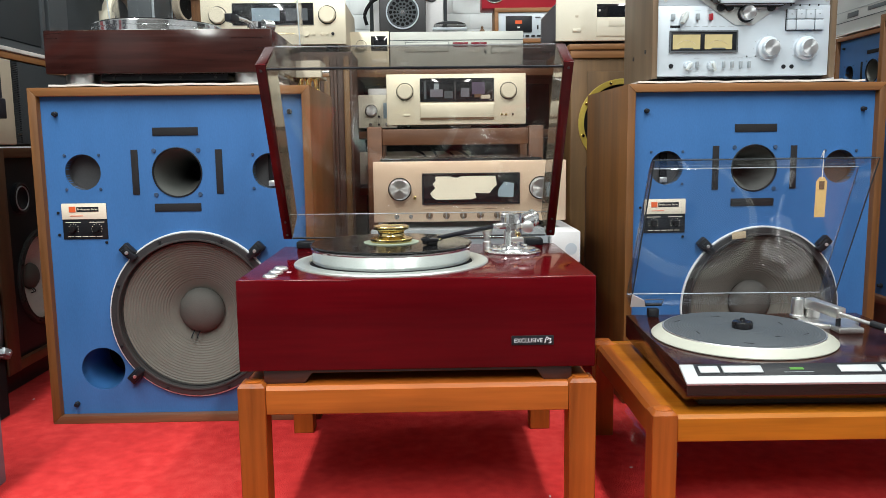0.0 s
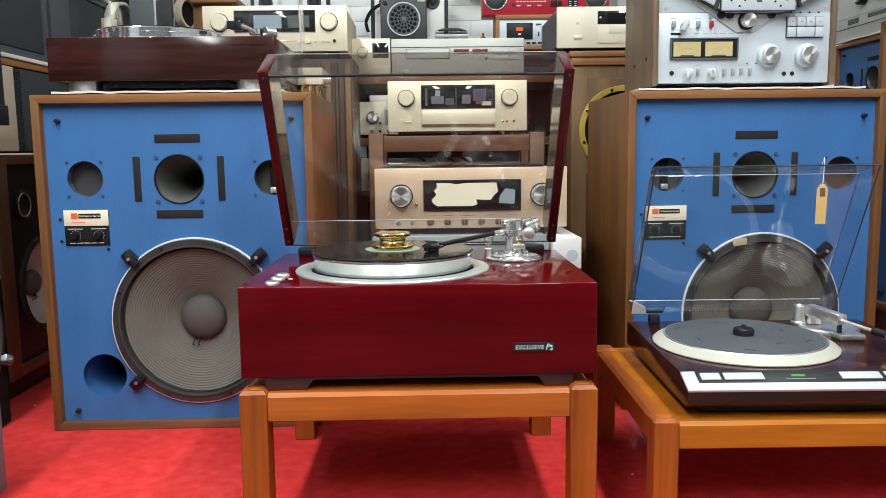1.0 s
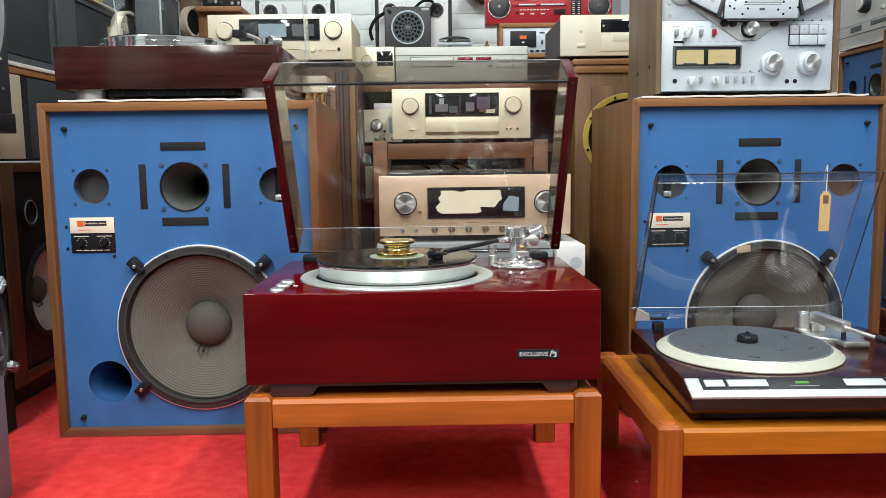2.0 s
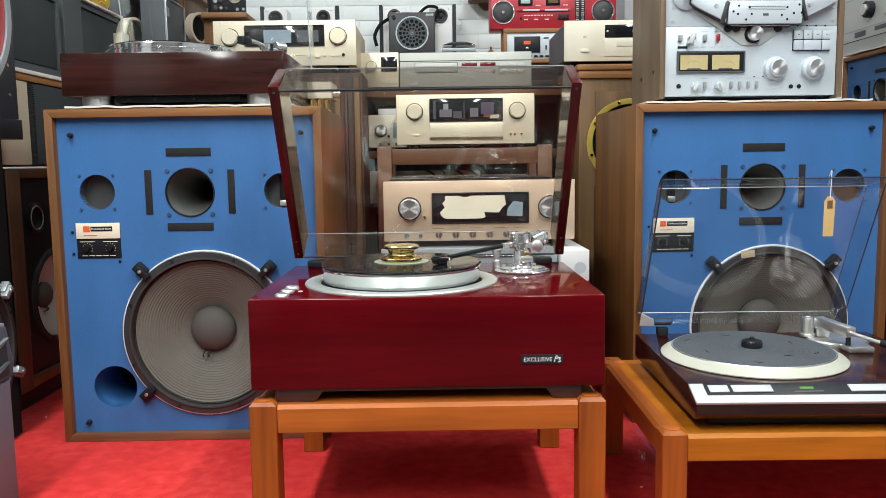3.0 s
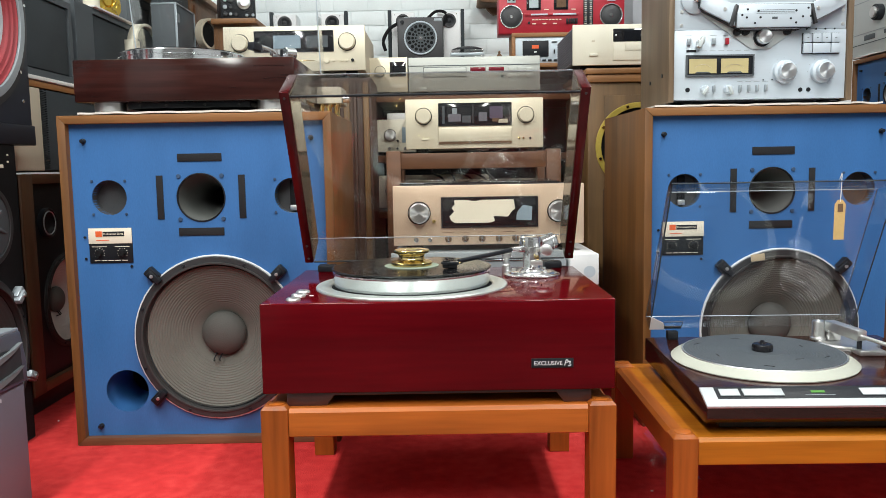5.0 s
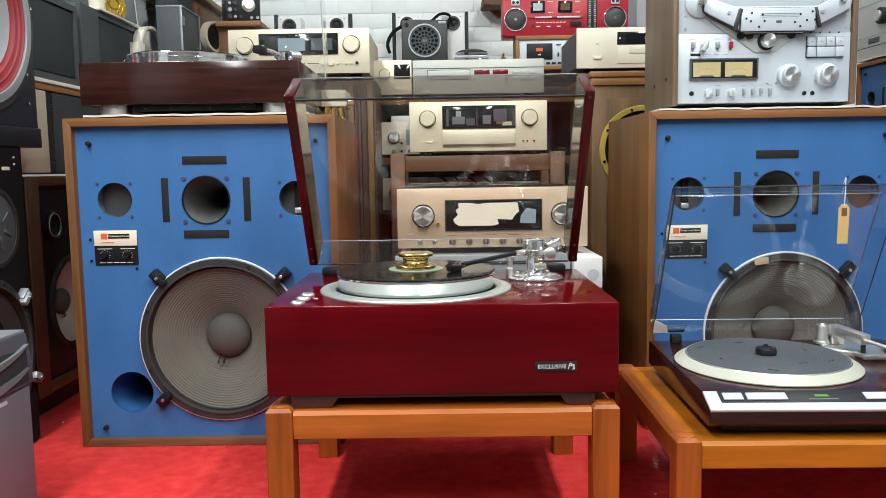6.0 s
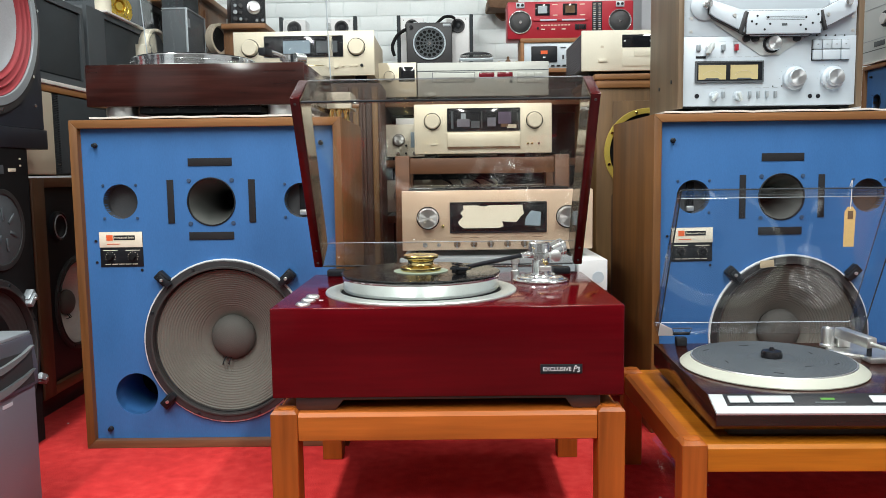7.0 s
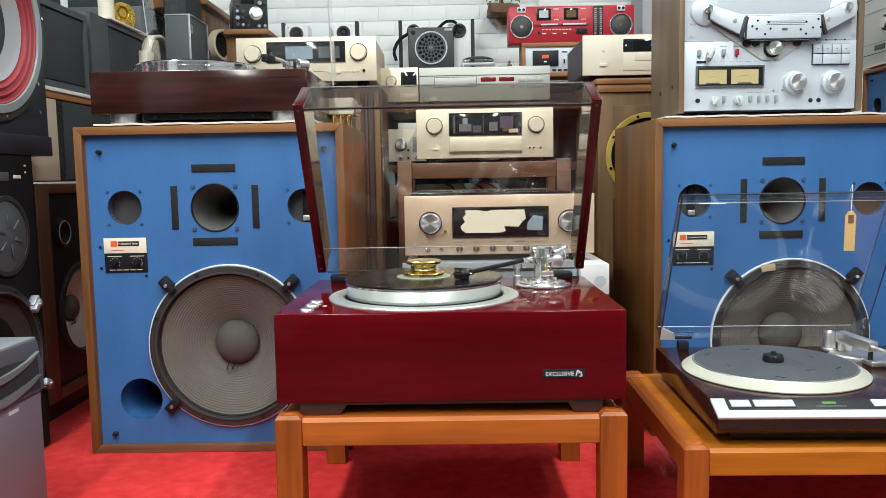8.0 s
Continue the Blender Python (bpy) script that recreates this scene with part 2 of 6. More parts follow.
def spun(name, c, rough, axis):
    """Metal turned on a lathe: fine rings that draw the light into wedges."""
    m, nodes, links, bsdf = nodes_of(name)
    bsdf.inputs["Base Color"].default_value = (*c, 1)
    bsdf.inputs["Metallic"].default_value, bsdf.inputs["Roughness"].default_value = 1.0, rough
    bsdf.inputs["Anisotropic"].default_value = 0.85
    tan = nodes.new("ShaderNodeTangent")
    tan.direction_type, tan.axis = "RADIAL", axis
    links.new(tan.outputs[0], bsdf.inputs["Tangent"])
    vec = mapped(nodes, links, (1, 1, 1))
    rr = nodes.new("ShaderNodeMapRange")
    rr.inputs["To Min"].default_value, rr.inputs["To Max"].default_value = rough - 0.05, rough + 0.08
    links.new(noise_node(nodes, links, vec, 60, 3), rr.inputs["Value"])
    links.new(rr.outputs[0], bsdf.inputs["Roughness"])
    return m


SPUN = spun("spun aluminium", (0.8, 0.81, 0.82), 0.3, "Y")


def carpet_material():
    m, nodes, links, bsdf = nodes_of("red carpet")
    vec = mapped(nodes, links, (1, 1, 1))
    pile, patch, worn = noise_node(nodes, links, vec, 420, 3), noise_node(nodes, links, vec, 2.2, 4), noise_node(nodes, links, vec, 38, 4)
    mix = nodes.new("ShaderNodeMix")
    mix.inputs["Factor"].default_value = 0.5
    links.new(patch, mix.inputs["A"])
    links.new(worn, mix.inputs["B"])
    col = ramp(nodes, links, mix.outputs["Result"], [(0.36, (0.48, 0.023, 0.023)), (0.52, (0.6, 0.036, 0.035)), (0.66, (0.68, 0.056, 0.052))])
    links.new(col, bsdf.inputs["Base Color"])
    bsdf.inputs["Roughness"].default_value = 0.95
    bsdf.inputs["Specular IOR Level"].default_value = 0.08
    bsdf.inputs["Sheen Weight"].default_value = 0.03
    b = nodes.new("ShaderNodeBump")
    b.inputs["Strength"].default_value, b.inputs["Distance"].default_value = 0.6, 0.003
    links.new(pile, b.inputs["Height"])
    links.new(b.outputs[0], bsdf.inputs["Normal"])
    return m


CARPET = carpet_material()


# ---- building helpers ----
def finish(bm, name, material, smooth=40):
    bmesh.ops.recalc_face_normals(bm, faces=bm.faces)
    me = bpy.data.meshes.new(name)
    bm.to_mesh(me)
    bm.free()
    me.materials.append(material)
    if smooth:
        me.polygons.foreach_set("use_smooth", [True] * len(me.polygons))
        me.set_sharp_from_angle(angle=radians(smooth))
    return me


def part(name, bm, material, parent, label="", smooth=40):
    """One mesh object under a thing or under a part."""
    ob = new(name, finish(bm, name, material, smooth))
    ob.parent = parent
    return tagged(ob, label)


def thing(name, label, category, m=Matrix(), group="", kind=""):
    ob = new(name)
    ob.empty_display_size = 0.05
    ob.matrix_basis = m
    return tagged(ob, label, category, group, kind)


def solid(name, bm, material, label, category, m=Matrix(), group="", kind=""):
    ob = new(name, finish(bm, name, material))
    ob.matrix_basis = m
    return tagged(ob, label, category, group, kind)


def box(x0, x1, y0, y1, z0, z1, b=0.0, seg=2, bm=None):
    bm = bm or bmesh.new()
    made = bmesh.ops.create_cube(bm, size=1.0)["verts"]
    for v in made:
        v.co = Vector(((x0 + x1) / 2 + v.co.x * (x1 - x0), (y0 + y1) / 2 + v.co.y * (y1 - y0), (z0 + z1) / 2 + v.co.z * (z1 - z0)))
    if b:
        edges = list({e for v in made for e in v.link_edges})
        bmesh.ops.bevel(bm, geom=edges, offset=b, segments=seg, affect="EDGES", profile=0.5)
    return bm


FRONT = Matrix.Rotation(radians(90), 4, "X")


def lathe(profile, n=48, at=(0, 0, 0), axis="z", closed=False):
    """A turned body: profile of (radius, height). axis 'z' stands up; 'y' faces the front (-y), height running towards the front."""
    bm = bmesh.new()
    rings = []
    for r, h in profile:
        if r < 1e-5:
            rings.append([bm.verts.new((0, 0, h))])
        else:
            rings.append([bm.verts.new((r * math.cos(2 * math.pi * k / n), r * math.sin(2 * math.pi * k / n), h)) for k in range(n)])
    pairs = list(zip(rings, rings[1:])) + ([(rings[-1], rings[0])] if closed else [])
    for a, c in pairs:
        if len(a) == 1 and len(c) == 1:
            continue
        for k in range(n):
            j = (k + 1) % n
            if len(a) == 1:
                bm.faces.new((a[0], c[k], c[j]))
            elif len(c) == 1:
                bm.faces.new((a[k], a[j], c[0]))
            else:
                bm.faces.new((a[k], a[j], c[j], c[k]))
    m = Matrix.Translation(at)
    if axis == "y":
        m = m @ FRONT
    if axis == "x":
        m = m @ Matrix.Rotation(radians(90), 4, "Y")
    bm.transform(m)
    return bm


def disc(r, h, n=40, at=(0, 0, 0), axis="z", b=0.0):
    b = b or min(r, h) * 0.12
    return lathe([(0, 0), (r - b * 0.3, 0), (r, b * 0.3), (r, h - b), (r - b, h), (0, h)], n, at, axis)


def prism(points, y0, y1, b=0.0):
    """A polygon of (x, z), extruded from y0 to y1."""
    bm = bmesh.new()
    f = bm.faces.new([bm.verts.new((x, y0, z)) for x, z in points])
    ext = bmesh.ops.extrude_face_region(bm, geom=[f])
    bmesh.ops.translate(bm, vec=(0, y1 - y0, 0), verts=[g for g in ext["geom"] if isinstance(g, bmesh.types.BMVert)])
    if b:
        bmesh.ops.bevel(bm, geom=list(bm.edges), offset=b, segments=2, affect="EDGES", profile=0.5)
    return bm


def turned(bm, m):
    bm.transform(m)
    return bm


def circle(cx, cz, r, n=48):
    return [(cx + r * math.cos(2 * math.pi * k / n), cz + r * math.sin(2 * math.pi * k / n)) for k in range(n)]


def holed(outer, holes, y0, y1):
    """A plate in the xz plane with openings cut right through."""
    cu = bpy.data.curves.new("plate", "CURVE")
    cu.dimensions, cu.fill_mode, cu.extrude = "2D", "BOTH", (y1 - y0) / 2
    for loop in (outer, *holes):
        sp = cu.splines.new("POLY")
        sp.points.add(len(loop) - 1)
        for p, (x, z) in zip(sp.points, loop):
            p.co = (x, z, 0, 1)
        sp.use_cyclic_u = True
    ob = bpy.data.objects.new("plate", cu)
    me = bpy.data.meshes.new_from_object(ob)
    bm = bmesh.new()
    bm.from_mesh(me)
    bpy.data.objects.remove(ob)
    bpy.data.curves.remove(cu)
    bpy.data.meshes.remove(me)
    bm.transform(Matrix.Translation((0, (y0 + y1) / 2, 0)) @ FRONT)
    bmesh.ops.remove_doubles(bm, verts=bm.verts, dist=1e-5)
    return bm


def tube(points, r, n=10, bm=None):
    """A round bar or cable along a line of points."""
    bm = bm or bmesh.new()
    pts = [Vector(p) for p in points]
    rings = []
    for i, p in enumerate(pts):
        d = (pts[min(i + 1, len(pts) - 1)] - pts[max(i - 1, 0)]).normalized()
        q = d.to_track_quat("Z", "Y")
        rings.append([bm.verts.new(p + q @ Vector((r * math.cos(2 * math.pi * k / n), r * math.sin(2 * math.pi * k / n), 0))) for k in range(n)])
    for a, c in zip(rings, rings[1:]):
        for k in range(n):
            bm.faces.new((a[k], a[(k + 1) % n], c[(k + 1) % n], c[k]))
    bm.faces.new(rings[0])
    bm.faces.new(rings[-1])
    return bm


def smooth_line(points, per=6):
    """Catmull-Rom through the points."""
    p = [Vector(points[0]), *map(Vector, points), Vector(points[-1])]
    out = []
    for a, b, c, d in zip(p, p[1:], p[2:], p[3:]):
        for k in range(per):
            t = k / per
            out.append(0.5 * ((2 * b) + (c - a) * t + (2 * a - 5 * b + 4 * c - d) * t * t + (3 * b - a - 3 * c + d) * t ** 3))
    return out + [p[-1]]


def merged(*bms):
    out = bmesh.new()
    for bm in bms:
        me = bpy.data.meshes.new("tmp")
        bm.to_mesh(me)
        bm.free()
        out.from_mesh(me)
        bpy.data.meshes.remove(me)
    return out


def lettering(text, size, material, parent, m, name="lettering", thick=0.0003):
    cu = bpy.data.curves.new(name, "FONT")
    cu.body, cu.size, cu.align_x, cu.align_y, cu.extrude = text, size, "CENTER", "CENTER", thick
    tmp = bpy.data.objects.new(name, cu)
    me = bpy.data.meshes.new_from_object(tmp)
    bpy.data.objects.remove(tmp)
    bpy.data.curves.remove(cu)
    me.materials.clear()
    me.materials.append(material)
    ob = new(name, me)
    ob.parent, ob.matrix_basis = parent, m @ FRONT
    return ob


# ---- room ----
WALL_Y = 3.6
# floor ahead of the carpet is unseen; grey tone added to curb red bounce
solid("floor", box(-2.0, 2.6, -2.4, WALL_Y + 0.1, -0.056, -0.006), GREYFLOOR, "plain grey floor out of view, added to curb red bounce", "floor", kind="structure")
solid("carpet", box(-1.998, 2.598, 1.1, WALL_Y - 0.002, -0.0058, 0.0, 0.001), CARPET, "bright red short-pile carpet on the floor", "carpet", kind="structure")
solid("ceiling", box(-2.1, 2.7, -2.5, WALL_Y + 0.1, CEILING, CEILING + 0.1), PAINT, "plain white painted ceiling", "ceiling", kind="structure")
wall_back = solid("wall_back", box(-2.0, 2.6, WALL_Y, WALL_Y + 0.1, 0, CEILING), BRICKPAINT, "white painted brick-relief wall", "wall", kind="structure")
solid("wall_west", box(-2.1, -2.0, -2.4, WALL_Y + 0.1, 0, CEILING), GREYWALL, "plain grey side wall", "wall", kind="structure")
solid("wall_east", box(2.6, 2.7, -2.4, WALL_Y + 0.1, 0, CEILING), GREYWALL, "plain grey side wall", "wall", kind="structure")
# unseen closing wall, kept dark to hold reflections and fill down
solid("wall_front", box(-2.1, 2.7, -2.5, -2.4, 0, CEILING), DARKWALL, "unseen brown-grey wall behind, dark to dim reflections", "wall", kind="structure")
for lx, ly in TUBES:
    fix = thing("ceiling_light", "white ceiling batten lamp with long tubes", "ceiling light", pose(lx, ly, CEILING), "ceiling lights")
    part("housing", box(-0.11, 0.11, -0.64, 0.64, -0.06, -0.001, 0.008), WHITEPLASTIC, fix)


# ---- loudspeaker parts ----
def ring(r0, r1, h0, h1, n=56, at=(0, 0, 0), axis="y", b=0.001):
    return lathe([(r0, h0), (r1, h0), (r1, h1 - b), (r1 - b, h1), (r0 + b, h1), (r0, h1 - b)], n, at, axis, True)


def woofer(parent, x, z, y, r, cone=CONE, surround=SURROUND, cap=DUSTCAP, rim=WHITEPLASTIC, frame_mat=CASTFRAME, ribs=21, bolts=8, leads=True):
    """A paper-cone driver seen from the front; y is the mounting face."""
    at = (x, y, z)
    k = r / 0.188
    fr = part("driver", ring(0.1715 * k, 0.184 * k, -0.004, 0.010 * k, at=at), frame_mat, parent)
    part("gasket_rim", ring(0.184 * k, 0.188 * k, -0.004, 0.006 * k, at=at), rim, fr)
    part("inner_gasket", ring(0.1665 * k, 0.172 * k, -0.006, 0.0125 * k, at=at), SURROUND, fr)
    prof = []
    for i in range(13):
        t = i / 12
        prof.append(((0.1672 - 0.005 * t) * k, (0.002 - 0.004 * t + 0.003 * math.sin(t * 3 * math.pi)) * k))
    part("surround", lathe(prof, 64, at, "y"), surround, fr)
    prof = []
    steps = ribs * 4
    for i in range(steps + 1):
        t = i / steps
        rr = 0.1622 + (0.05 - 0.1622) * t
        depth = -0.004 - 0.052 * t ** 1.15
        rip = 0.00065 * math.sin(t * ribs * 2 * math.pi) if t < 0.8 else 0
        prof.append((rr * k, (depth + rip) * k))
    part("cone", lathe(prof, 72, at, "y"), cone, fr)
    prof = [(0.0515 * k * math.cos(a), (-0.05 + 0.03 * math.sin(a)) * k) for a in [i * math.pi / 20 for i in range(11)]]
    part("dust_cap", lathe(prof, 48, at, "y"), cap, fr)
    for i in range(bolts):
        a = 2 * math.pi * (i + 0.5) / bolts
        part("bolt", disc(0.0035 * k, 0.003, 10, (x + 0.178 * k * math.cos(a), y - 0.010 * k, z + 0.178 * k * math.sin(a)), "y"), BLACK, fr)
    if leads:
        for dx in (-0.016, -0.003):
            part("lead_wire", tube(smooth_line([(x + dx * k, y + 0.044 * k, z - 0.043 * k), (x + (dx - 0.005) * k, y + 0.028 * k, z - 0.058 * k), (x + (dx - 0.007) * k, y + 0.04 * k, z - 0.064 * k)], 4), 0.0016, 6), BLACK, fr)
    return fr


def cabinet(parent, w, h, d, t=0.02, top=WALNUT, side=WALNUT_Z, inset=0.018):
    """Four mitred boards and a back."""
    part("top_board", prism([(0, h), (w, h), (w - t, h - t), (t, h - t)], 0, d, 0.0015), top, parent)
    # darker red-brown wood puts the shade at the bottom into the colour
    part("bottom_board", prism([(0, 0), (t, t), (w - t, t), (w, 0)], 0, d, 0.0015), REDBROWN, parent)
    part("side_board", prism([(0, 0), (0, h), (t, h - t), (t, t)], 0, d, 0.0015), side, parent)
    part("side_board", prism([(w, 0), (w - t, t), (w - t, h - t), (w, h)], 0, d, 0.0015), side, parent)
    part("back_board", box(t, w - t, d - 0.015, d - 0.001, t, h - t), BLACKMATT, parent)


def clamp(parent, x, z, y, turn, material=BLACK):
    m = pose(x, y, z, 0, turn, 0)
    c = part("clamp", turned(merged(box(-0.012, 0.012, -0.02, 0, -0.016, 0.016, 0.003), box(-0.007, 0.007, -0.026, -0.006, -0.026, 0.008, 0.002)), m), material, parent)
    part("bolt", turned(disc(0.004, 0.004, 10, (0, -0.026, -0.004), "y"), m), ALUMATT, c)


def studio_monitor(m, slot_right, label, k=1.0, dz=0.0, upper=1.0):
    """k, upper and dz: how far the fittings are spread and lowered on the baffle."""
    W, H, D = 0.625, 0.775, 0.41
    sp = thing("studio_monitor", label, "loudspeaker", m, "blue studio monitors")
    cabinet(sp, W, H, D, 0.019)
    Y = 0.018

    def X(x):
        return 0.3125 + (x - 0.3125) * k

    def Z(z):
        return 0.39 + (z - 0.39) * (upper if z > 0.39 else k) + dz

    holes = [circle(X(0.316), Z(0.585), 0.055), circle(X(0.11), Z(0.588), 0.0405), circle(X(0.52), Z(0.586), 0.0405), circle(X(0.125), Z(0.138), 0.0505), circle(X(0.34), Z(0.2605), 0.174 * k, 64)]
    baffle = part("baffle", holed([(0.019, 0.019), (W - 0.019, 0.019), (W - 0.019, H - 0.019), (0.019, H - 0.019)], holes, Y, Y + 0.022), BLUE, sp, "blue painted front baffle", 30)
    woofer(sp, X(0.34), Z(0.2605), Y, 0.19 * k)
    # horn
    horn = part("horn", lathe([(0.055, -0.002), (0.054, -0.008), (0.046, -0.045), (0.034, -0.09), (0.026, -0.13), (0.022, -0.2)], 56, (X(0.316), Y, Z(0.585)), "y"), HORNGREY, sp, "grey metal horn throat")
    part("throat", disc(0.024, 0.004, 24, (X(0.316), Y + 0.2, Z(0.585)), "y"), BLACKMATT, horn)
    part("horn_rim", ring(0.0535, 0.057, -0.004, 0.002, at=(X(0.316), Y, Z(0.585))), BLACK, horn)
    # round side openings
    for cx, cz, slotted in ((X(0.11), Z(0.588), not slot_right), (X(0.52), Z(0.586), slot_right)):
        cup = part("recess_cup", lathe([(0.0405, -0.004), (0.0405, -0.034), (0, -0.034)], 40, (cx, Y, cz), "y"), PLATEGREY, sp, "dark grey recessed driver plate")
        if slotted:
            part("slot", box(cx - 0.009, cx + 0.009, Y + 0.022, Y + 0.0299, cz - 0.022, cz + 0.036, 0.002), BLACKMATT, cup)
            part("slot_lip", box(cx - 0.009, cx + 0.009, Y + 0.02, Y + 0.0285, cz - 0.036, cz - 0.023, 0.002), ALUMATT, cup)
        for sx, sz in ((-0.034, 0.034), (0.034, 0.034), (-0.034, -0.034), (0.034, -0.034)):
            part("screw", disc(0.0032, 0.003, 8, (cx + sx * 1.13, Y, cz + sz * 1.13), "y"), SCREWBLUE, baffle)
    for sx, sz in ((-1, 1), (1, 1), (-1, -1), (1, -1)):
        part("screw", disc(0.005, 0.003, 10, (X(0.316) + sx * 0.05, Y, Z(0.585) + sz * 0.05), "y"), SCREWBLUE, baffle)
    # bass port
    port = part("bass_port", lathe([(0.0505, -0.002), (0.0505, -0.16)], 48, (X(0.125), Y, Z(0.138)), "y"), BLUE, sp)
    part("port_end", disc(0.0505, 0.004, 40, (X(0.125), Y + 0.164, Z(0.138)), "y"), BLACKMATT, port)
    # felt strips
    for x0, x1, z0, z1 in ((0.267, 0.366, 0.668, 0.686), (0.217, 0.232, 0.536, 0.637), (0.401, 0.416, 0.536, 0.636), (0.263, 0.365, 0.497, 0.515)):
        part("felt_strip", box(X(x0), X(x1), Y - 0.002, Y, Z(z0), Z(z1), 0.0005), TAPE, sp)
    # grille pegs
    for x, z in ((0.06, 0.718), (0.567, 0.718), (0.061, 0.057), (0.567, 0.057)):
        part("grille_peg", lathe([(0, 0), (0.006, 0), (0.006, 0.004), (0.0045, 0.005), (0.0045, 0.012), (0, 0.013)], 14, (X(x), Y, Z(z)), "y"), BLACK, sp)
    for x, z, turn in ((0.201, 0.409, 135 + 180), (0.486, 0.409, 45), (0.201, 0.123, 225), (0.486, 0.123, 135)):
        clamp(sp, X(x), Z(z), Y, turn)
    # control plate
    plate_at = pose(X(0.1075) - 0.1075, 0, Z(0.477) - 0.477)
    plate = part("control_plate", box(0.057, 0.158, Y - 0.002, Y, 0.436, 0.518, 0.0006), BLACK, sp, "black control plate with two dials")
    plate.matrix_basis = plate_at
    part("name_plate", box(0.057, 0.158, Y - 0.0035, Y - 0.002, 0.482, 0.518, 0.0004), PAPER, plate)
    part("emblem", box(0.074, 0.089, Y - 0.0042, Y - 0.0035, 0.498, 0.511), ORANGE, plate)
    part("title_bar", box(0.091, 0.141, Y - 0.0042, Y - 0.0035, 0.499, 0.510), BLACK, plate)
    lettering("Professional Series", 0.0062, PAPER, plate, pose(0.116, Y - 0.0046, 0.5045))
    part("text_bar", box(0.075, 0.105, Y - 0.0042, Y - 0.0035, 0.489, 0.4905), ORANGE, plate)
    for cx in (0.081, 0.134):
        part("dial", disc(0.0075, 0.012, 20, (cx, Y - 0.002, 0.4595), "y"), BLACKMATT, plate)
        part("text_bar", box(cx - 0.017, cx + 0.017, Y - 0.0026, Y - 0.002, 0.474, 0.4755), PAPER, plate)
        for i in range(9):
            a = radians(-30 + i * 30)
            part("tick", box(cx + 0.0115 * math.cos(a) - 0.0007, cx + 0.0115 * math.cos(a) + 0.0007, Y - 0.0026, Y - 0.002, 0.4595 + 0.0115 * math.sin(a) - 0.0007, 0.4595 + 0.0115 * math.sin(a) + 0.0007), PAPER, plate)
    for i in range(5):
        part("text_bar", box(0.068 + i * 0.016, 0.081 + i * 0.016, Y - 0.0026, Y - 0.002, 0.4415, 0.443), PAPER, plate)
    for x, z in ((0.05, 0.497), (0.05, 0.447), (0.152, 0.428)):
        part("screw", disc(0.0032, 0.003, 8, (X(x), Y, Z(z)), "y"), BLACK, baffle)
    return sp


SPEAKER_A = (-0.86, 1.93)
SPEAKER_B = (0.498, 2.0)
studio_monitor(pose(*SPEAKER_A, 0), True, "walnut studio loudspeaker with blue baffle on red carpet", 1.034, -0.002, 1.005)
studio_monitor(pose(*SPEAKER_B, 0, 0, 0, 1.5), False, "walnut studio loudspeaker with blue baffle behind a record player", 1.04, -0.018, 1.04)
solid("tape_scrap", box(-0.017, 0.017, -0.001, 0.0, -0.0085, 0.0085, 0.0003), MASKING, "scrap of beige masking tape on the loudspeaker rim", "tape", pose(0.7718, 1.9985, 0.4152, 0, -6, 1.5))


# ---- low teak tables ----
def timber(x0, x1, y0, y1, z0, z1, c, along=""):
    """A squared timber: its upper edges chamfered by c (only those along one axis, if named), the others just eased."""
    bm = box(x0, x1, y0, y1, z0, z1)
    top = [e for e in bm.edges if all(v.co.z > z1 - 1e-6 for v in e.verts)]
    if along:
        k = "xy".index(along)
        top = [e for e in top if abs(e.verts[0].co[k] - e.verts[1].co[k]) > 1e-4]
    bmesh.ops.bevel(bm, geom=top, offset=c, segments=1, affect="EDGES", profile=0.5)
    eased = [e for e in bm.edges if e.calc_face_angle(0) > radians(60)]
    bmesh.ops.bevel(bm, geom=eased, offset=0.0012, segments=1, affect="EDGES", profile=0.5)
    return bm


def low_table(m, w, d, h, label, rail=TEAK, post=0.05, rail_h=0.05, drop=0.011):
    tb = thing("low_table", label, "table", m, "low wooden stands")
    for x in (0, w - post):
        for y in (0, d - post):
            lg = part("leg", timber(x, x + post, y, y + post, 0, h, 0.0055), TEAK_Z, tb)
            part("plug", lathe([(0, 0), (0.0135, 0), (0.0135, 0.0008), (0.012, 0.0014), (0, 0.0014)], 24, (x + post / 2, y + post / 2, h)), TEAK_Y, lg)
    z1 = h - drop
    part("rail", timber(post, w - post, 0.003, post - 0.006, z1 - rail_h, z1, 0.006, "x"), rail, tb)
    part("rail", timber(post, w - post, d - post + 0.006, d - 0.003, z1 - rail_h, z1, 0.006, "x"), rail, tb)
    part("rail", timber(0.003, post - 0.006, post, d - post, z1 - rail_h, z1, 0.006, "y"), TEAK_Y, tb)
    part("rail", timber(w - post + 0.006, w - 0.003, post, d - post, z1 - rail_h, z1, 0.006, "y"), TEAK_Y, tb)
    part("top_panel", box(post - 0.012, w - post + 0.012, post - 0.012, d - post + 0.012, z1 - 0.02, z1 - 0.0006), rail, tb)
    return tb


low_table(pose(-0.2836, 1.365, 0, 0, 0, -0.12), 0.5756, 0.522, 0.262, "low orange teak stand under the red record player", post=0.044, rail_h=0.046, drop=0.005)
low_table(pose(0.3786, 1.345, 0, 0, 0, -0.84), 0.74, 0.49, 0.2105, "low honey-coloured teak stand beside another stand", rail=GOLDWOOD, post=0.0405, rail_h=0.044, drop=0.006)


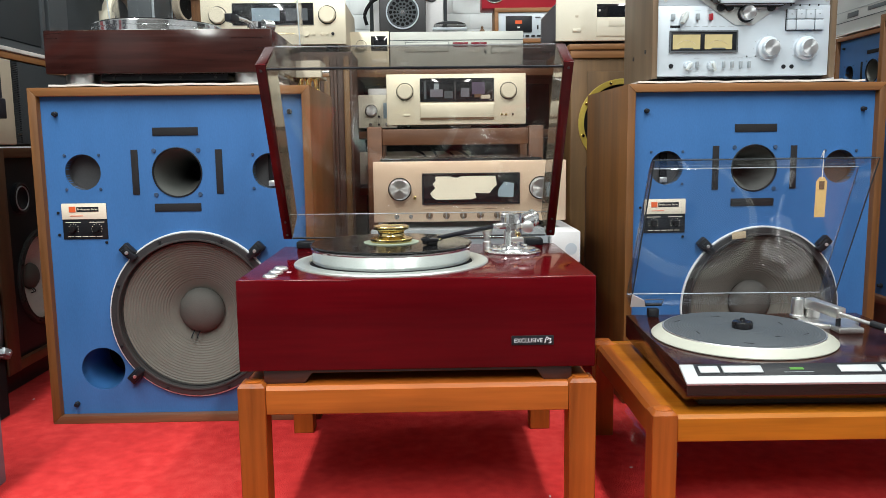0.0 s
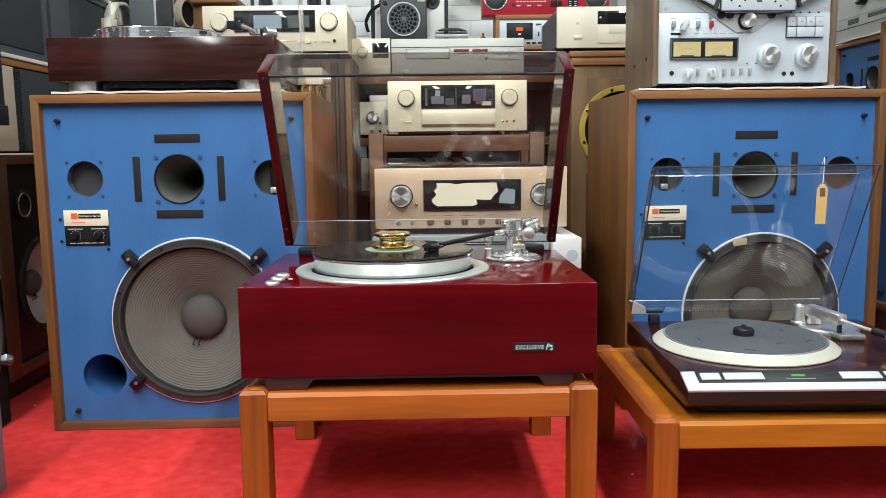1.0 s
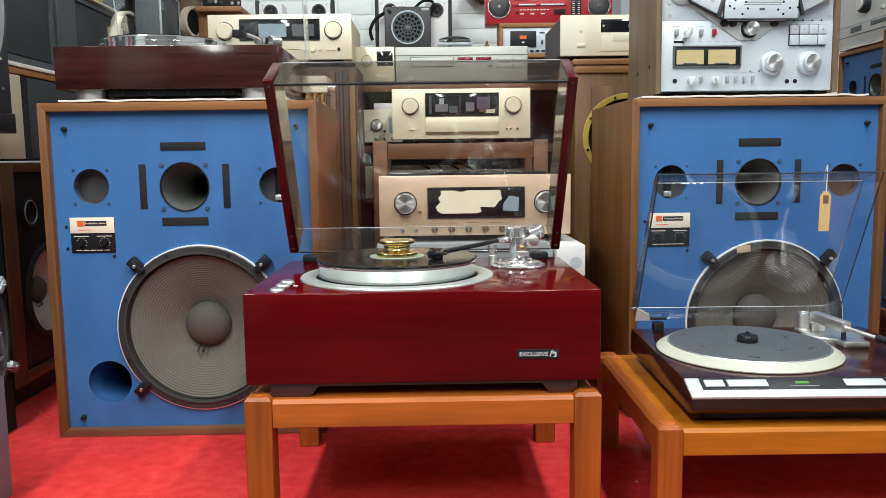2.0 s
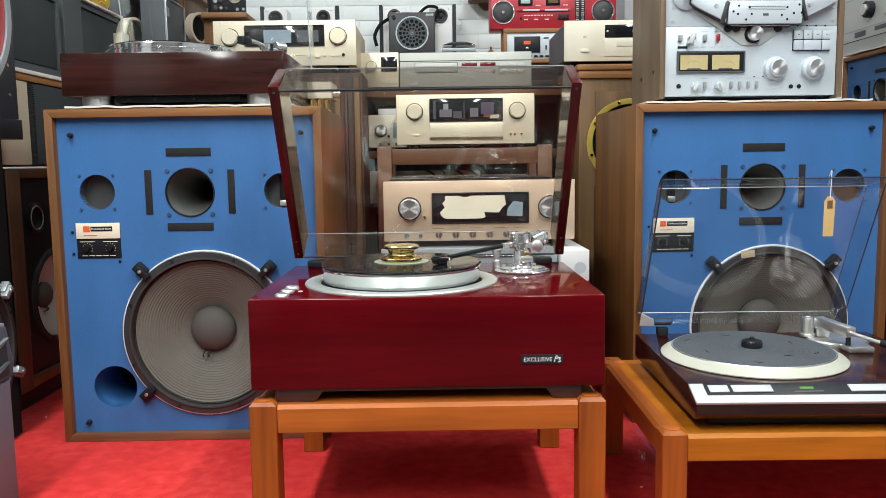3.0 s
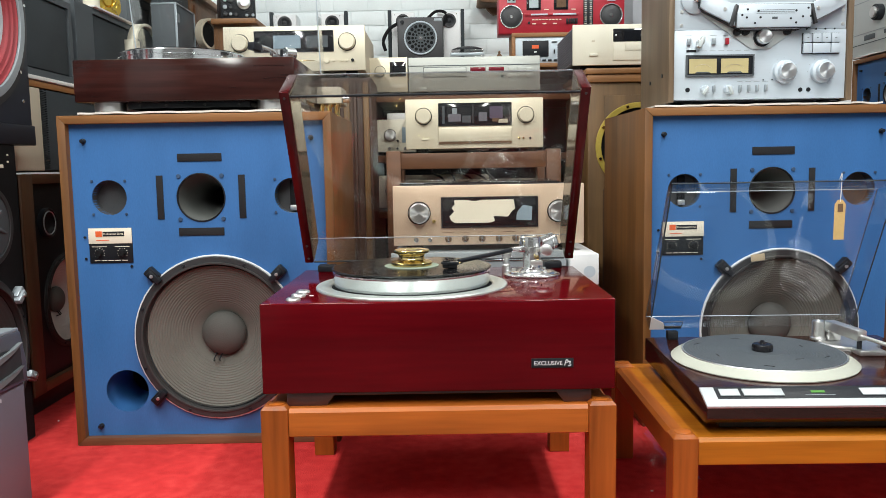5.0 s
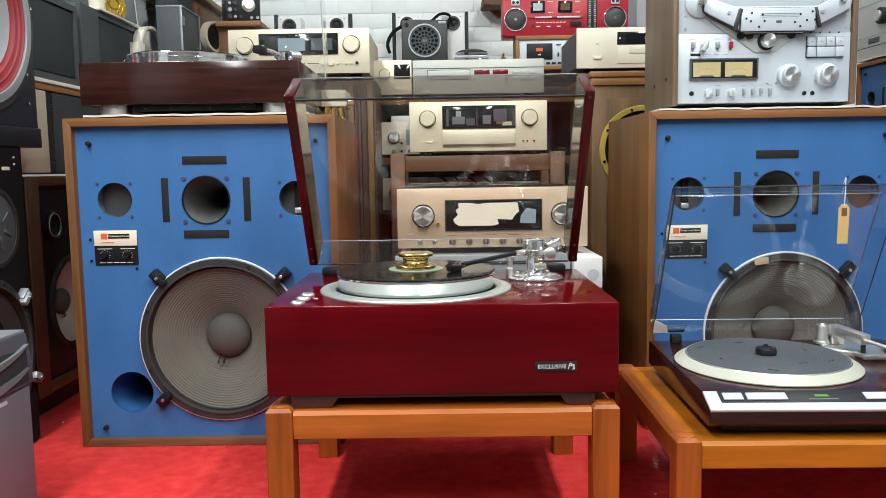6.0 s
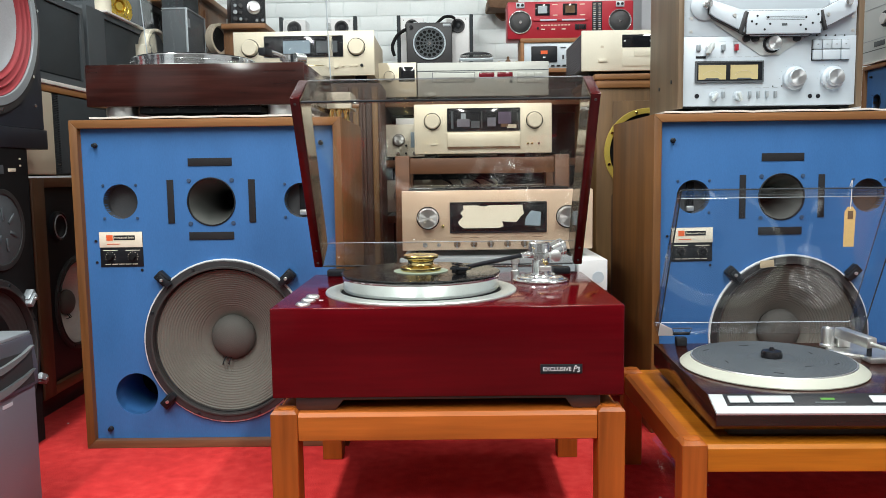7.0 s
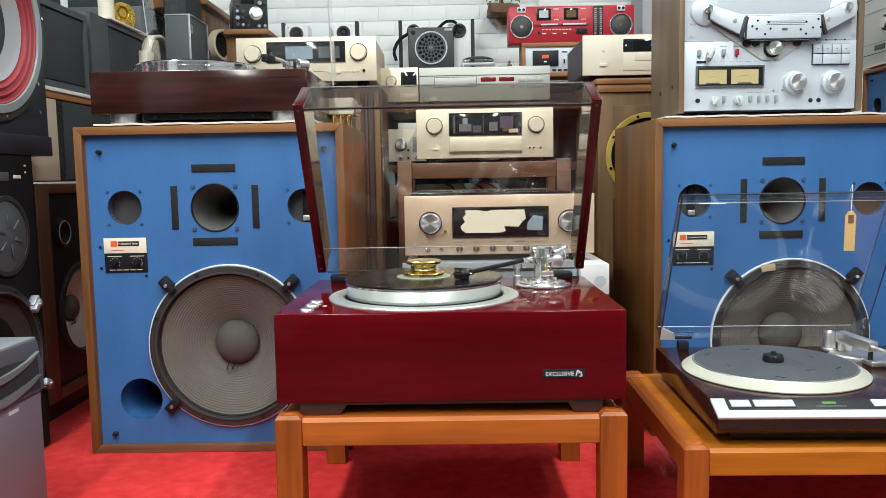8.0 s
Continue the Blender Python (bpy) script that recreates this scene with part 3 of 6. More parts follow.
# ---- lids ----
def lid_frame(hinge, tilt):
    """Pose of an opened lid: x along the hinge, y along the rim away from it, z from the rim to the top plate."""
    th = radians(tilt)
    u, v = Vector((0, -math.cos(th), math.sin(th))), Vector((0, math.sin(th), math.cos(th)))
    x = Vector((1, 0, 0))
    return Matrix(((x.x, u.x, v.x, hinge[0]), (x.y, u.y, v.y, hinge[1]), (x.z, u.z, v.z, hinge[2]), (0, 0, 0, 1)))


# ---- the red record player ----
def red_player():
    tt = thing("record_player", "glossy red mahogany record player, smoked lid open", "turntable", pose(0.0053, 1.378, 0.257, 0, 0, -0.17))
    hw, d, z0, z1 = 0.287, 0.422, 0.0229, 0.1717
    part("plinth", box(-hw, hw, 0, d, z0, z1, 0.0025, 3), MAHOGANY, tt, "glossy red mahogany plinth")
    part("foot_skirt", prism([(-0.25, z0), (0.25, z0), (0.25, 0.0), (0.205, 0.0), (0.193, 0.017), (-0.172, 0.017), (-0.185, 0.0), (-0.25, 0.0)], 0.008, 0.03, 0.001), MAHOGANY_DARK, tt)
    part("foot_skirt", prism([(-0.25, z0), (0.25, z0), (0.25, 0.0), (-0.25, 0.0)], d - 0.05, d - 0.03, 0.001), MAHOGANY_DARK, tt)
    # badge
    badge = part("badge", box(0.151, 0.219, -0.0015, 0.0, 0.06, 0.0755, 0.0005), BLACK, tt, "small black badge with silver lettering")
    lettering("EXCLUSIVE", 0.0094, WHITEPLASTIC, badge, pose(0.178, -0.0022, 0.0675))
    part("monogram", turned(tube(smooth_line([(0.2035, -0.002, 0.0768), (0.2065, -0.002, 0.0862), (0.2095, -0.002, 0.0835), (0.2065, -0.002, 0.0815)], 5), 0.0007, 6), pose(0.001, 0, -0.0132)), WHITEPLASTIC, badge)
    part("monogram", turned(tube(smooth_line([(0.2095, -0.002, 0.0835), (0.2135, -0.002, 0.0832), (0.2115, -0.002, 0.0805), (0.214, -0.002, 0.0778), (0.2095, -0.002, 0.0762)], 5), 0.0007, 6), pose(0.001, 0, -0.0132)), WHITEPLASTIC, badge)
    # platter
    cx, cy = -0.048, 0.182
    deck = part("deck_ring", lathe([(0.146, 0), (0.175, 0), (0.175, 0.002), (0.173, 0.004), (0.149, 0.004), (0.147, 0.002), (0.146, -0.012)], 96, (cx, cy, z1)), RINGALU, tt, "brushed aluminium deck ring")
    part("well", lathe([(0.1465, -0.012), (0, -0.012)], 64, (cx, cy, z1 + 0.0135)), BLACKMATT, deck)
    plat = part("platter", lathe([(0, 0.003), (0.1415, 0.003), (0.1425, 0.005), (0.1425, 0.0245), (0.144, 0.0265), (0.144, 0.0305), (0.1425, 0.032), (0, 0.032)], 128, (cx, cy, z1)), ALU, tt, "heavy turned aluminium platter")
    groove = [(0, 0.0005), (0.142, 0.0), (0.1455, 0.0012), (0.146, 0.0022), (0.144, 0.0034)]
    for i in range(24):
        rr = 0.142 - i * 0.0037
        groove += [(rr, 0.0034), (rr - 0.0009, 0.00325)]
    groove += [(0.05, 0.0036), (0, 0.0036)]
    rec = part("record", lathe(groove, 96, (cx, cy, z1 + 0.0325)), VINYL, tt, "black vinyl record")
    part("record_label", disc(0.05, 0.0008, 48, (cx, cy, z1 + 0.0361)), LABELPAPER, rec)
    part("record_weight", lathe([(0, 0), (0.036, 0), (0.0375, 0.001), (0.0375, 0.006), (0.036, 0.0075), (0.029, 0.0085), (0.026, 0.010), (0.0235, 0.013), (0.0235, 0.0185), (0.026, 0.0215), (0.0315, 0.023), (0.0325, 0.0245), (0.0325, 0.0275), (0.031, 0.029), (0.012, 0.0295), (0.010, 0.028), (0, 0.028)], 64, (cx, cy, z1 + 0.037)), BRASS, tt, "polished brass record weight")
    # tonearm
    ax, ay = 0.184, 0.291
    base = part("arm_base", lathe([(0, 0), (0.055, 0), (0.055, 0.0022), (0.053, 0.004), (0.047, 0.0045), (0.0455, 0.0075), (0.043, 0.0085), (0.026, 0.009), (0.024, 0.0115), (0, 0.0115)], 64, (ax, ay, z1 + 0.0006)), CHROME, tt, "round chrome tonearm base")
    for a in (40, 160, 235, 310):
        part("bolt", disc(0.0035, 0.003, 12, (ax + 0.036 * math.cos(radians(a)), ay + 0.036 * math.sin(radians(a)), z1 + 0.009)), ALUMATT, base)
    pil = part("arm_pillar", lathe([(0.0205, 0.011), (0.0205, 0.0145), (0.0178, 0.0155), (0.0178, 0.0425), (0.0165, 0.0435), (0.0165, 0.046), (0.019, 0.047), (0.019, 0.0555), (0, 0.0555)], 44, (ax, ay, z1)), CHROME, tt, "thick chrome arm pillar")
    part("lock_plate", box(ax - 0.004, ax + 0.019, ay - 0.0215, ay - 0.014, z1 + 0.021, z1 + 0.031, 0.0015), ALUMATT, pil)
    part("lock_screw", lathe([(0, 0), (0.0042, 0), (0.0042, 0.008), (0.003, 0.009), (0, 0.009)], 20, (ax + 0.009, ay - 0.0175, z1 + 0.037), "y"), BRASS, pil)
    part("lock_screw", lathe([(0, 0), (0.0045, 0), (0.0045, 0.006), (0.0035, 0.007), (0, 0.007)], 20, (ax + 0.002, ay - 0.0165, z1 + 0.0165), "y"), CHROME, pil)
    part("bearing_block", box(ax - 0.028, ax + 0.02, ay - 0.013, ay + 0.013, z1 + 0.046, z1 + 0.058, 0.003), CHROME, tt)
    part("bearing_cap", lathe([(0, 0), (0.0205, 0), (0.0215, 0.001), (0.0215, 0.0135), (0.0205, 0.0145), (0.0215, 0.0155), (0.0215, 0.0185), (0.019, 0.021), (0.012, 0.0215), (0.011, 0.0205), (0, 0.0205)], 44, (ax - 0.003, ay, z1 + 0.0565)), CHROME, tt)
    part("counterweight", turned(lathe([(0, 0), (0.0155, 0), (0.017, 0.0015), (0.017, 0.018), (0.0155, 0.0195), (0.0155, 0.0215), (0.017, 0.023), (0.017, 0.03), (0.0145, 0.032), (0.006, 0.0325), (0, 0.0325)], 36), pose(ax + 0.02, ay + 0.014, z1 + 0.056, 0, 72, 26)), CHROME, tt)
    part("side_weight", lathe([(0, 0), (0.0105, 0), (0.0115, 0.0015), (0.0115, 0.013), (0.009, 0.0145), (0, 0.0145)], 28, (ax + 0.027, ay - 0.012, z1 + 0.051), "y"), ALUMATT, tt)
    part("guard_post", lathe([(0, 0), (0.0085, 0), (0.0085, 0.016), (0.006, 0.018), (0.006, 0.03), (0.0095, 0.032), (0.0095, 0.04), (0, 0.041)], 24, (ax - 0.047, ay + 0.035, z1)), ALUMATT, tt)
    arm = part("arm_tube", tube(smooth_line([(ax - 0.04, ay - 0.022, z1 + 0.0525), (ax - 0.08, ay - 0.066, z1 + 0.05), (ax - 0.125, ay - 0.115, z1 + 0.0475), (ax - 0.146, ay - 0.14, z1 + 0.046)], 5), 0.0042, 14), BLACK, tt, "black tonearm tube")
    part("arm_collar", tube([(ax - 0.018, ay - 0.006, z1 + 0.0535), (ax - 0.042, ay - 0.024, z1 + 0.0525)], 0.0052, 14), CHROME, arm)
    hs = pose(ax - 0.158, ay - 0.152, z1 + 0.0435, 0, 4, 46)
    part("headshell", turned(box(-0.02, 0.016, -0.009, 0.009, -0.001, 0.0035, 0.001), hs), BLACK, arm)
    part("cartridge", turned(merged(box(-0.016, 0.006, -0.008, 0.008, -0.0075, -0.001, 0.0015), box(-0.019, -0.012, -0.006, 0.006, -0.0065, 0.006, 0.001)), hs), BLACKMATT, arm)
    for k, wc in enumerate((BRASS, PAPER, BRASS)):
        part("lead_wire", turned(tube(smooth_line([(0.006, -0.006 + k * 0.006, -0.003), (0.012, -0.009 + k * 0.008, 0.003), (0.02, -0.005 + k * 0.005, 0.0)], 5), 0.0009, 6), hs), wc, arm)
    # push buttons
    for bx, by in ((-0.2385, 0.033), (-0.2375, 0.075), (-0.2365, 0.113)):
        part("push_button", lathe([(0, 0), (0.0125, 0), (0.0125, 0.001), (0.0115, 0.003), (0.0095, 0.0045), (0, 0.005)], 30, (bx, by, z1)), ALUMATT, tt)
    part("indicator", box(-0.219, -0.212, 0.074, 0.079, z1, z1 + 0.001), WHITEPLASTIC, tt)
    # hinges and lid
    for hx in (-0.237, 0.24):
        part("hinge", merged(box(hx - 0.018, hx + 0.018, 0.384, 0.418, z1, z1 + 0.0135, 0.002), turned(disc(0.006, 0.036, 16, (0, 0, -0.018), "x"), Matrix.Translation((hx, 0.414, z1 + 0.0135)))), BLACK, tt)
    m = lid_frame((0, 0.418, z1 + 0.0158), 58.7)
    U, V, V0, T = 0.398, 0.1045, 0.087, 0.018
    slope = math.atan2(V - V0, U - 0.012)
    m_top = m @ Matrix.Translation((0, 0, V0)) @ Matrix.Rotation(slope, 4, "X")
    L = math.hypot(V - V0, U - 0.012)
    for sx, inner in ((-hw, -hw + T), (hw - T, hw - T - 0.0015)):
        side = bmesh.new()
        loop = [(0, 0), (U, 0), (U, 0.006), (U - 0.012, V), (0.0, V0)]
        f = side.faces.new([side.verts.new((sx, u, v)) for u, v in loop])
        ext = bmesh.ops.extrude_face_region(side, geom=[f])
        bmesh.ops.translate(side, vec=(T, 0, 0), verts=[g for g in ext["geom"] if isinstance(g, bmesh.types.BMVert)])
        bmesh.ops.bevel(side, geom=list(side.edges), offset=0.0015, segments=2, affect="EDGES", profile=0.5)
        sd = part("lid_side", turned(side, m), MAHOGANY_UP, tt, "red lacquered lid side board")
        lin = bmesh.new()
        f = lin.faces.new([lin.verts.new((inner, u, v)) for u, v in ((0.004, 0.003), (U - 0.006, 0.003), (U - 0.016, V - 0.01), (0.004, V0 - 0.01))])
        ext = bmesh.ops.extrude_face_region(lin, geom=[f])
        bmesh.ops.translate(lin, vec=(0.0015, 0, 0), verts=[g for g in ext["geom"] if isinstance(g, bmesh.types.BMVert)])
        part("lid_lining", turned(lin, m), LINING, sd, "acrylic lining, reflections put into its beige")
        for u in (0.012, 0.045, U - 0.012):
            part("screw", turned(disc(0.0026, 0.0015, 10, (sx + T / 2, u, -0.0012)), m), CASTFRAME, sd)
    xi, xl = hw - T - 0.0016, -hw + T + 0.0016
    top = part("lid_top", turned(box(xl, xi, 0.001, L - 0.002, -0.006, -0.002, 0.0008), m_top), SMOKE, tt, "smoked clear acrylic lid top")
    fr = part("lid_front", turned(prism([(0.0, 0.0), (0.0045, 0.0), (0.0045, V - 0.006), (0.0, V - 0.006)], xl, xi), m @ Matrix(((0, 1, 0, 0), (1, 0, 0, U - 0.013), (0, 0, 1, 0), (0, 0, 0, 1)))), SMOKE_DARK, tt)
    part("lid_edge", turned(tube([(xl, U - 0.009, 0.001), (xi, U - 0.009, 0.001)], 0.0022, 8), m), BLACK, tt)
    part("lid_edge", turned(tube([(xl, U - 0.012, V - 0.003), (xi, U - 0.012, V - 0.003)], 0.0012, 6), m), SILVERGREY, tt)
    part("lid_edge", turned(tube([(xl, 0.003, V0 - 0.003), (xi, 0.003, V0 - 0.003)], 0.0009, 6), m), SILVERGREY, tt)
    part("lid_edge", turned(tube([(xl, 0.003, 0.0), (xi, 0.003, 0.0)], 0.002, 6), m), BLACK, tt)
    bk = part("lid_back", turned(box(xl, xi, 0.002, 0.006, 0.001, V0 - 0.007, 0.0005), m), SMOKE, tt)
    for ob in (top, fr, bk):
        ob.visible_shadow = False
    return tt


red_player()


# ---- the dark record player with the clear lid ----
def dark_player():
    tt = thing("record_player", "dark brown direct-drive record player, clear lid open", "turntable", pose(0.4343, 1.352, 0.2045, 0, 0, -1.6))
    W, D, z1 = 0.49, 0.43, 0.0685
    along = Matrix(((0, 1, 0, 0), (1, 0, 0, 0), (0, 0, 1, 0), (0, 0, 0, 1)))
    part("plinth", turned(prism([(0.0452, z1), (D, z1), (D, 0.02), (0.014, 0.02), (0.002, 0.029), (0.0, 0.051)], 0, W, 0.0015), along), ROSEWOOD, tt, "dark rosewood-veneer plinth")
    part("base", box(0.03, W - 0.03, 0.035, D - 0.02, 0.004, 0.02, 0.003), BLACK, tt)
    for x in (0.06, W - 0.06):
        for y in (0.075, D - 0.06):
            part("foot", disc(0.024, 0.005, 28, (x, y, 0)), BLACKMATT, tt)
    # sloping front control strip
    sm = pose(0, 0, 0.0512, 21.0, 0, 0)
    strip = part("control_strip", turned(box(-0.0005, W + 0.0005, -0.0015, 0.0483, -0.003, 0.0014, 0.0006), sm), STRIPSILVER, tt, "bright silver control strip with push keys")
    part("key_well", turned(box(0.022, W - 0.006, 0.017, 0.0488, 0.0008, 0.0019, 0.0003), sm), BLACK, strip)
    for x0, x1 in ((0.0275, 0.0595), (0.065, 0.13), (0.2545, 0.32), (0.327, 0.39)):
        part("push_key", turned(box(x0, x1, 0.0226, 0.0403, 0.0019, 0.0046, 0.001), sm), STRIPSILVER, strip)
    part("lamp_window", turned(box(0.176, 0.198, 0.031, 0.0365, 0.0019, 0.0025), sm), GREENGLOW, strip, "small green speed lamp")
    part("text_bar", turned(box(0.164, 0.212, 0.0248, 0.0256, 0.0019, 0.0023), sm), SILVERGREY, strip)
    # platter
    cx, cy = 0.172, 0.229
    pl = part("platter", lathe([(0.14, 0.001), (0.1645, 0.001), (0.165, 0.003), (0.1615, 0.006), (0.1485, 0.0135), (0.1455, 0.015), (0.14, 0.015)], 96, (cx, cy, z1)), PLATTERCREAM, tt, "ivory platter rim")
    part("strobe_edge", lathe([(0.1455, 0.0151), (0.1445, 0.0168), (0.1405, 0.0168), (0.1405, 0.012)], 96, (cx, cy, z1)), ALUMATT, pl)
    prof = [(0.142, 0.013), (0.142, 0.0172), (0.1405, 0.018)]
    for i in range(18):
        rr = 0.135 - i * 0.0053
        prof += [(rr, 0.018), (rr - 0.0008, 0.0174), (rr - 0.0016, 0.018)]
    prof += [(0.035, 0.018), (0, 0.018)]
    mt = part("mat", lathe(prof, 80, (cx, cy, z1)), MAT, tt, "grey ribbed rubber mat")
    for a, rr in ((100, 0.1), (200, 0.1), (300, 0.08), (330, 0.11), (20, 0.09), (255, 0.12), (150, 0.12)):
        part("slit", turned(box(-0.0085, 0.0085, -0.0009, 0.0009, 0, 0.0006), pose(cx + rr * math.cos(radians(a)), cy + rr * math.sin(radians(a)), z1 + 0.0179, 0, 0, a + 70)), BLACKMATT, mt)
    part("adaptor", lathe([(0, 0), (0.0185, 0), (0.019, 0.002), (0.019, 0.009), (0.017, 0.0125), (0.009, 0.0145), (0.005, 0.0145), (0.004, 0.0185), (0, 0.019)], 40, (cx, cy, z1 + 0.018)), GLOSSBLACK, tt, "black plastic single adaptor")
    # tonearm
    ax, ay = 0.36, 0.352
    part("arm_base", lathe([(0, 0), (0.058, 0), (0.058, 0.005), (0.055, 0.008), (0, 0.008)], 48, (ax + 0.024, ay - 0.012, z1)), ALUMATT, tt)
    part("arm_post", lathe([(0, 0), (0.0155, 0), (0.0155, 0.004), (0.0125, 0.006), (0.0125, 0.036), (0.0115, 0.0385), (0.006, 0.039), (0.005, 0.0375), (0, 0.0375)], 32, (ax - 0.025, ay + 0.01, z1 + 0.008)), ALUMATT, tt)
    part("arm_yoke", box(ax - 0.012, ax + 0.014, ay - 0.006, ay + 0.024, z1 + 0.008, z1 + 0.04, 0.003), ALUMATT, tt)
    arm = part("arm_body", turned(box(-0.052, 0.044, -0.0105, 0.0105, -0.009, 0.012, 0.003), pose(ax, ay - 0.044, z1 + 0.037, 0, -2, 102)), ALUMATT, tt)
    part("pivot_screw", turned(disc(0.0085, 0.004, 20), pose(ax - 0.014, ay - 0.008, z1 + 0.036, 0, -90, 12)), CHROME, arm)
    part("arm_tube", tube([(ax + 0.009, ay - 0.095, z1 + 0.036), (ax + 0.03, ay - 0.145, z1 + 0.031), (ax + 0.046, ay - 0.175, z1 + 0.028)], 0.004, 12), ALUMATT, tt)
    part("arm_collar", tube([(ax + 0.036, ay - 0.156, z1 + 0.0305), (ax + 0.05, ay - 0.184, z1 + 0.0275)], 0.0065, 14), BLACK, tt)
    hp = pose(ax + 0.055, ay - 0.194, z1 + 0.027, 0, 0, -62)
    part("headshell", turned(box(-0.012, 0.03, -0.009, 0.009, -0.006, 0.004, 0.001), hp), WHITEPLASTIC, tt)
    part("cartridge", turned(box(0.0, 0.02, -0.007, 0.007, -0.016, -0.006, 0.001), hp), REDPAINT, tt)
    part("arm_rest", box(ax + 0.002, ax + 0.05, ay - 0.108, ay - 0.07, z1, z1 + 0.011, 0.002), ALUMATT, tt)
    part("rest_clip", merged(tube([(ax + 0.008, ay - 0.09, z1 + 0.01), (ax + 0.008, ay - 0.09, z1 + 0.034)], 0.0045, 12), tube([(ax + 0.008, ay - 0.09, z1 + 0.032), (ax + 0.008, ay - 0.09, z1 + 0.042)], 0.0025, 10)), BLACK, tt)
    # lid
    m = lid_frame((0, 0.412, 0.0915), 62)
    U, V, P, x0 = 0.35, 0.04, 0.309, 0.005
    l0, lu, r0, ru = (x0, 0, 0), (x0, U, 0), (0.4285, 0, 0), (0.4208, U, 0)
    t0, tp, q0, qp = (x0 + 0.0005, 0, V), (x0 + 0.0066, P, V), (0.419, 0, V), (0.4113, P, V)

    def pane(name, corners, label=""):
        """A sheet 3 mm thick through four corners (x, u, v)."""
        bm = bmesh.new()
        f = bm.faces.new([bm.verts.new(c) for c in corners])
        f.normal_update()
        n = f.normal.copy()
        ext = bmesh.ops.extrude_face_region(bm, geom=[f])
        bmesh.ops.translate(bm, vec=n * -0.003, verts=[g for g in ext["geom"] if isinstance(g, bmesh.types.BMVert)])
        ob = part(name, turned(bm, m), SMOKE_LIGHT, tt, label)
        ob.visible_shadow = False

    pane("lid_top", [t0, q0, qp, tp], "clear acrylic lid, opened")
    pane("lid_front", [lu, ru, qp, tp])
    pane("lid_back", [l0, r0, q0, t0])
    pane("lid_side", [l0, lu, tp, t0])
    pane("lid_side", [r0, ru, qp, q0])
    for a, c, r, mt in ((lu, ru, 0.0014, CHARCOAL), (r0, ru, 0.0014, CHARCOAL), (l0, lu, 0.0015, CHARCOAL),
                        (tp, qp, 0.0008, SILVERGREY), (t0, q0, 0.0009, SILVER), (q0, qp, 0.0008, GREYFRAME), (t0, tp, 0.0008, GREYFRAME)):
        part("lid_edge", turned(tube([a, c], r, 6), m), mt, tt)
    for hx in (0.052, 0.38):
        part("hinge", merged(box(hx - 0.011, hx + 0.011, 0.402, 0.42, z1, z1 + 0.018, 0.002), turned(box(hx - 0.018, hx + 0.018, 0.001, 0.006, -0.003, 0.002, 0.001), m)), BLACK, tt)
        part("hinge_clip", turned(tube([(hx - 0.017, 0.004, -0.002), (hx - 0.02, 0.019, -0.002), (hx + 0.02, 0.019, -0.002), (hx + 0.017, 0.004, -0.002)], 0.0011, 6), m), CASTFRAME, tt)
    part("sticker", turned(prism([(-0.001, -0.001), (0.032, -0.001), (0.026, 0.017), (-0.001, 0.033)], -0.0022, -0.0012), m @ Matrix(((1, 0, 0, x0), (0, 0, 1, 0), (0, 1, 0, 0), (0, 0, 0, 1)))), WHITEPLASTIC, tt)
    return tt, m


dark, lid_m = dark_player()

tag = thing("price_tag", "manila card tag hanging on a white string from the lid", "tag", pose(0.7565, 1.592, 0.496, 0, 0, 3))
part("card", prism([(-0.0105, 0), (0.0095, 0), (0.0115, 0.066), (0.0055, 0.0745), (-0.0035, 0.0745), (-0.0095, 0.066)], -0.0004, 0.0004), CARD, tag)
part("stamp", box(-0.004, 0.006, -0.0012, -0.0005, 0.052, 0.067), BARK, tag)
part("string", tube(smooth_line([(0.001, 0, 0.071), (0.002, 0, 0.09), (0.003, 0.001, 0.1125), (0.0045, 0.004, 0.123), (0.0055, 0.012, 0.112)], 4), 0.0008, 6), CLOTH, tag)


# ---- stacked hi-fi units ----
def unit(name, label, x0, x1, z0, z1, y, d, face, body, category="amplifier", yaw=0.0, feet=True, group="hi-fi units", foot=0.012):
    """A hi-fi component: an Empty at its front left foot, a case, a face plate and feet."""
    ob = thing(name, label, category, pose(x0, y, z0, 0, 0, yaw), group)
    w, h = x1 - x0, z1 - z0
    part("case", box(0.006, w - 0.006, 0.012, d, foot + 0.004, h - 0.003, 0.002), body, ob)
    part("face_plate", box(0, w, 0, 0.012, foot, h, 0.002), face, ob)
    for fx in (0.05, w - 0.05):
        for fy in (0.04, d - 0.04):
            part("foot", disc(0.02, foot + 0.004, 20, (fx, fy, 0)), BLACKMATT, ob)
    return ob, w, h


def knob(ob, x, z, r, depth=0.018, face=SPUN):
    prof = [(0, 0), (r * 1.1, 0), (r * 1.1, 0.0015), (r, 0.0018), (r, depth - 0.002), (r - 0.002, depth), (0, depth)]
    k = part("knob", lathe(prof, 36, (x, 0, z), "y"), face, ob)
    part("shadow_ring", ring(r * 1.04, r * 1.16, 0.0003, 0.0022, 36, (x, 0, z)), BLACKMATT, k)
    return k


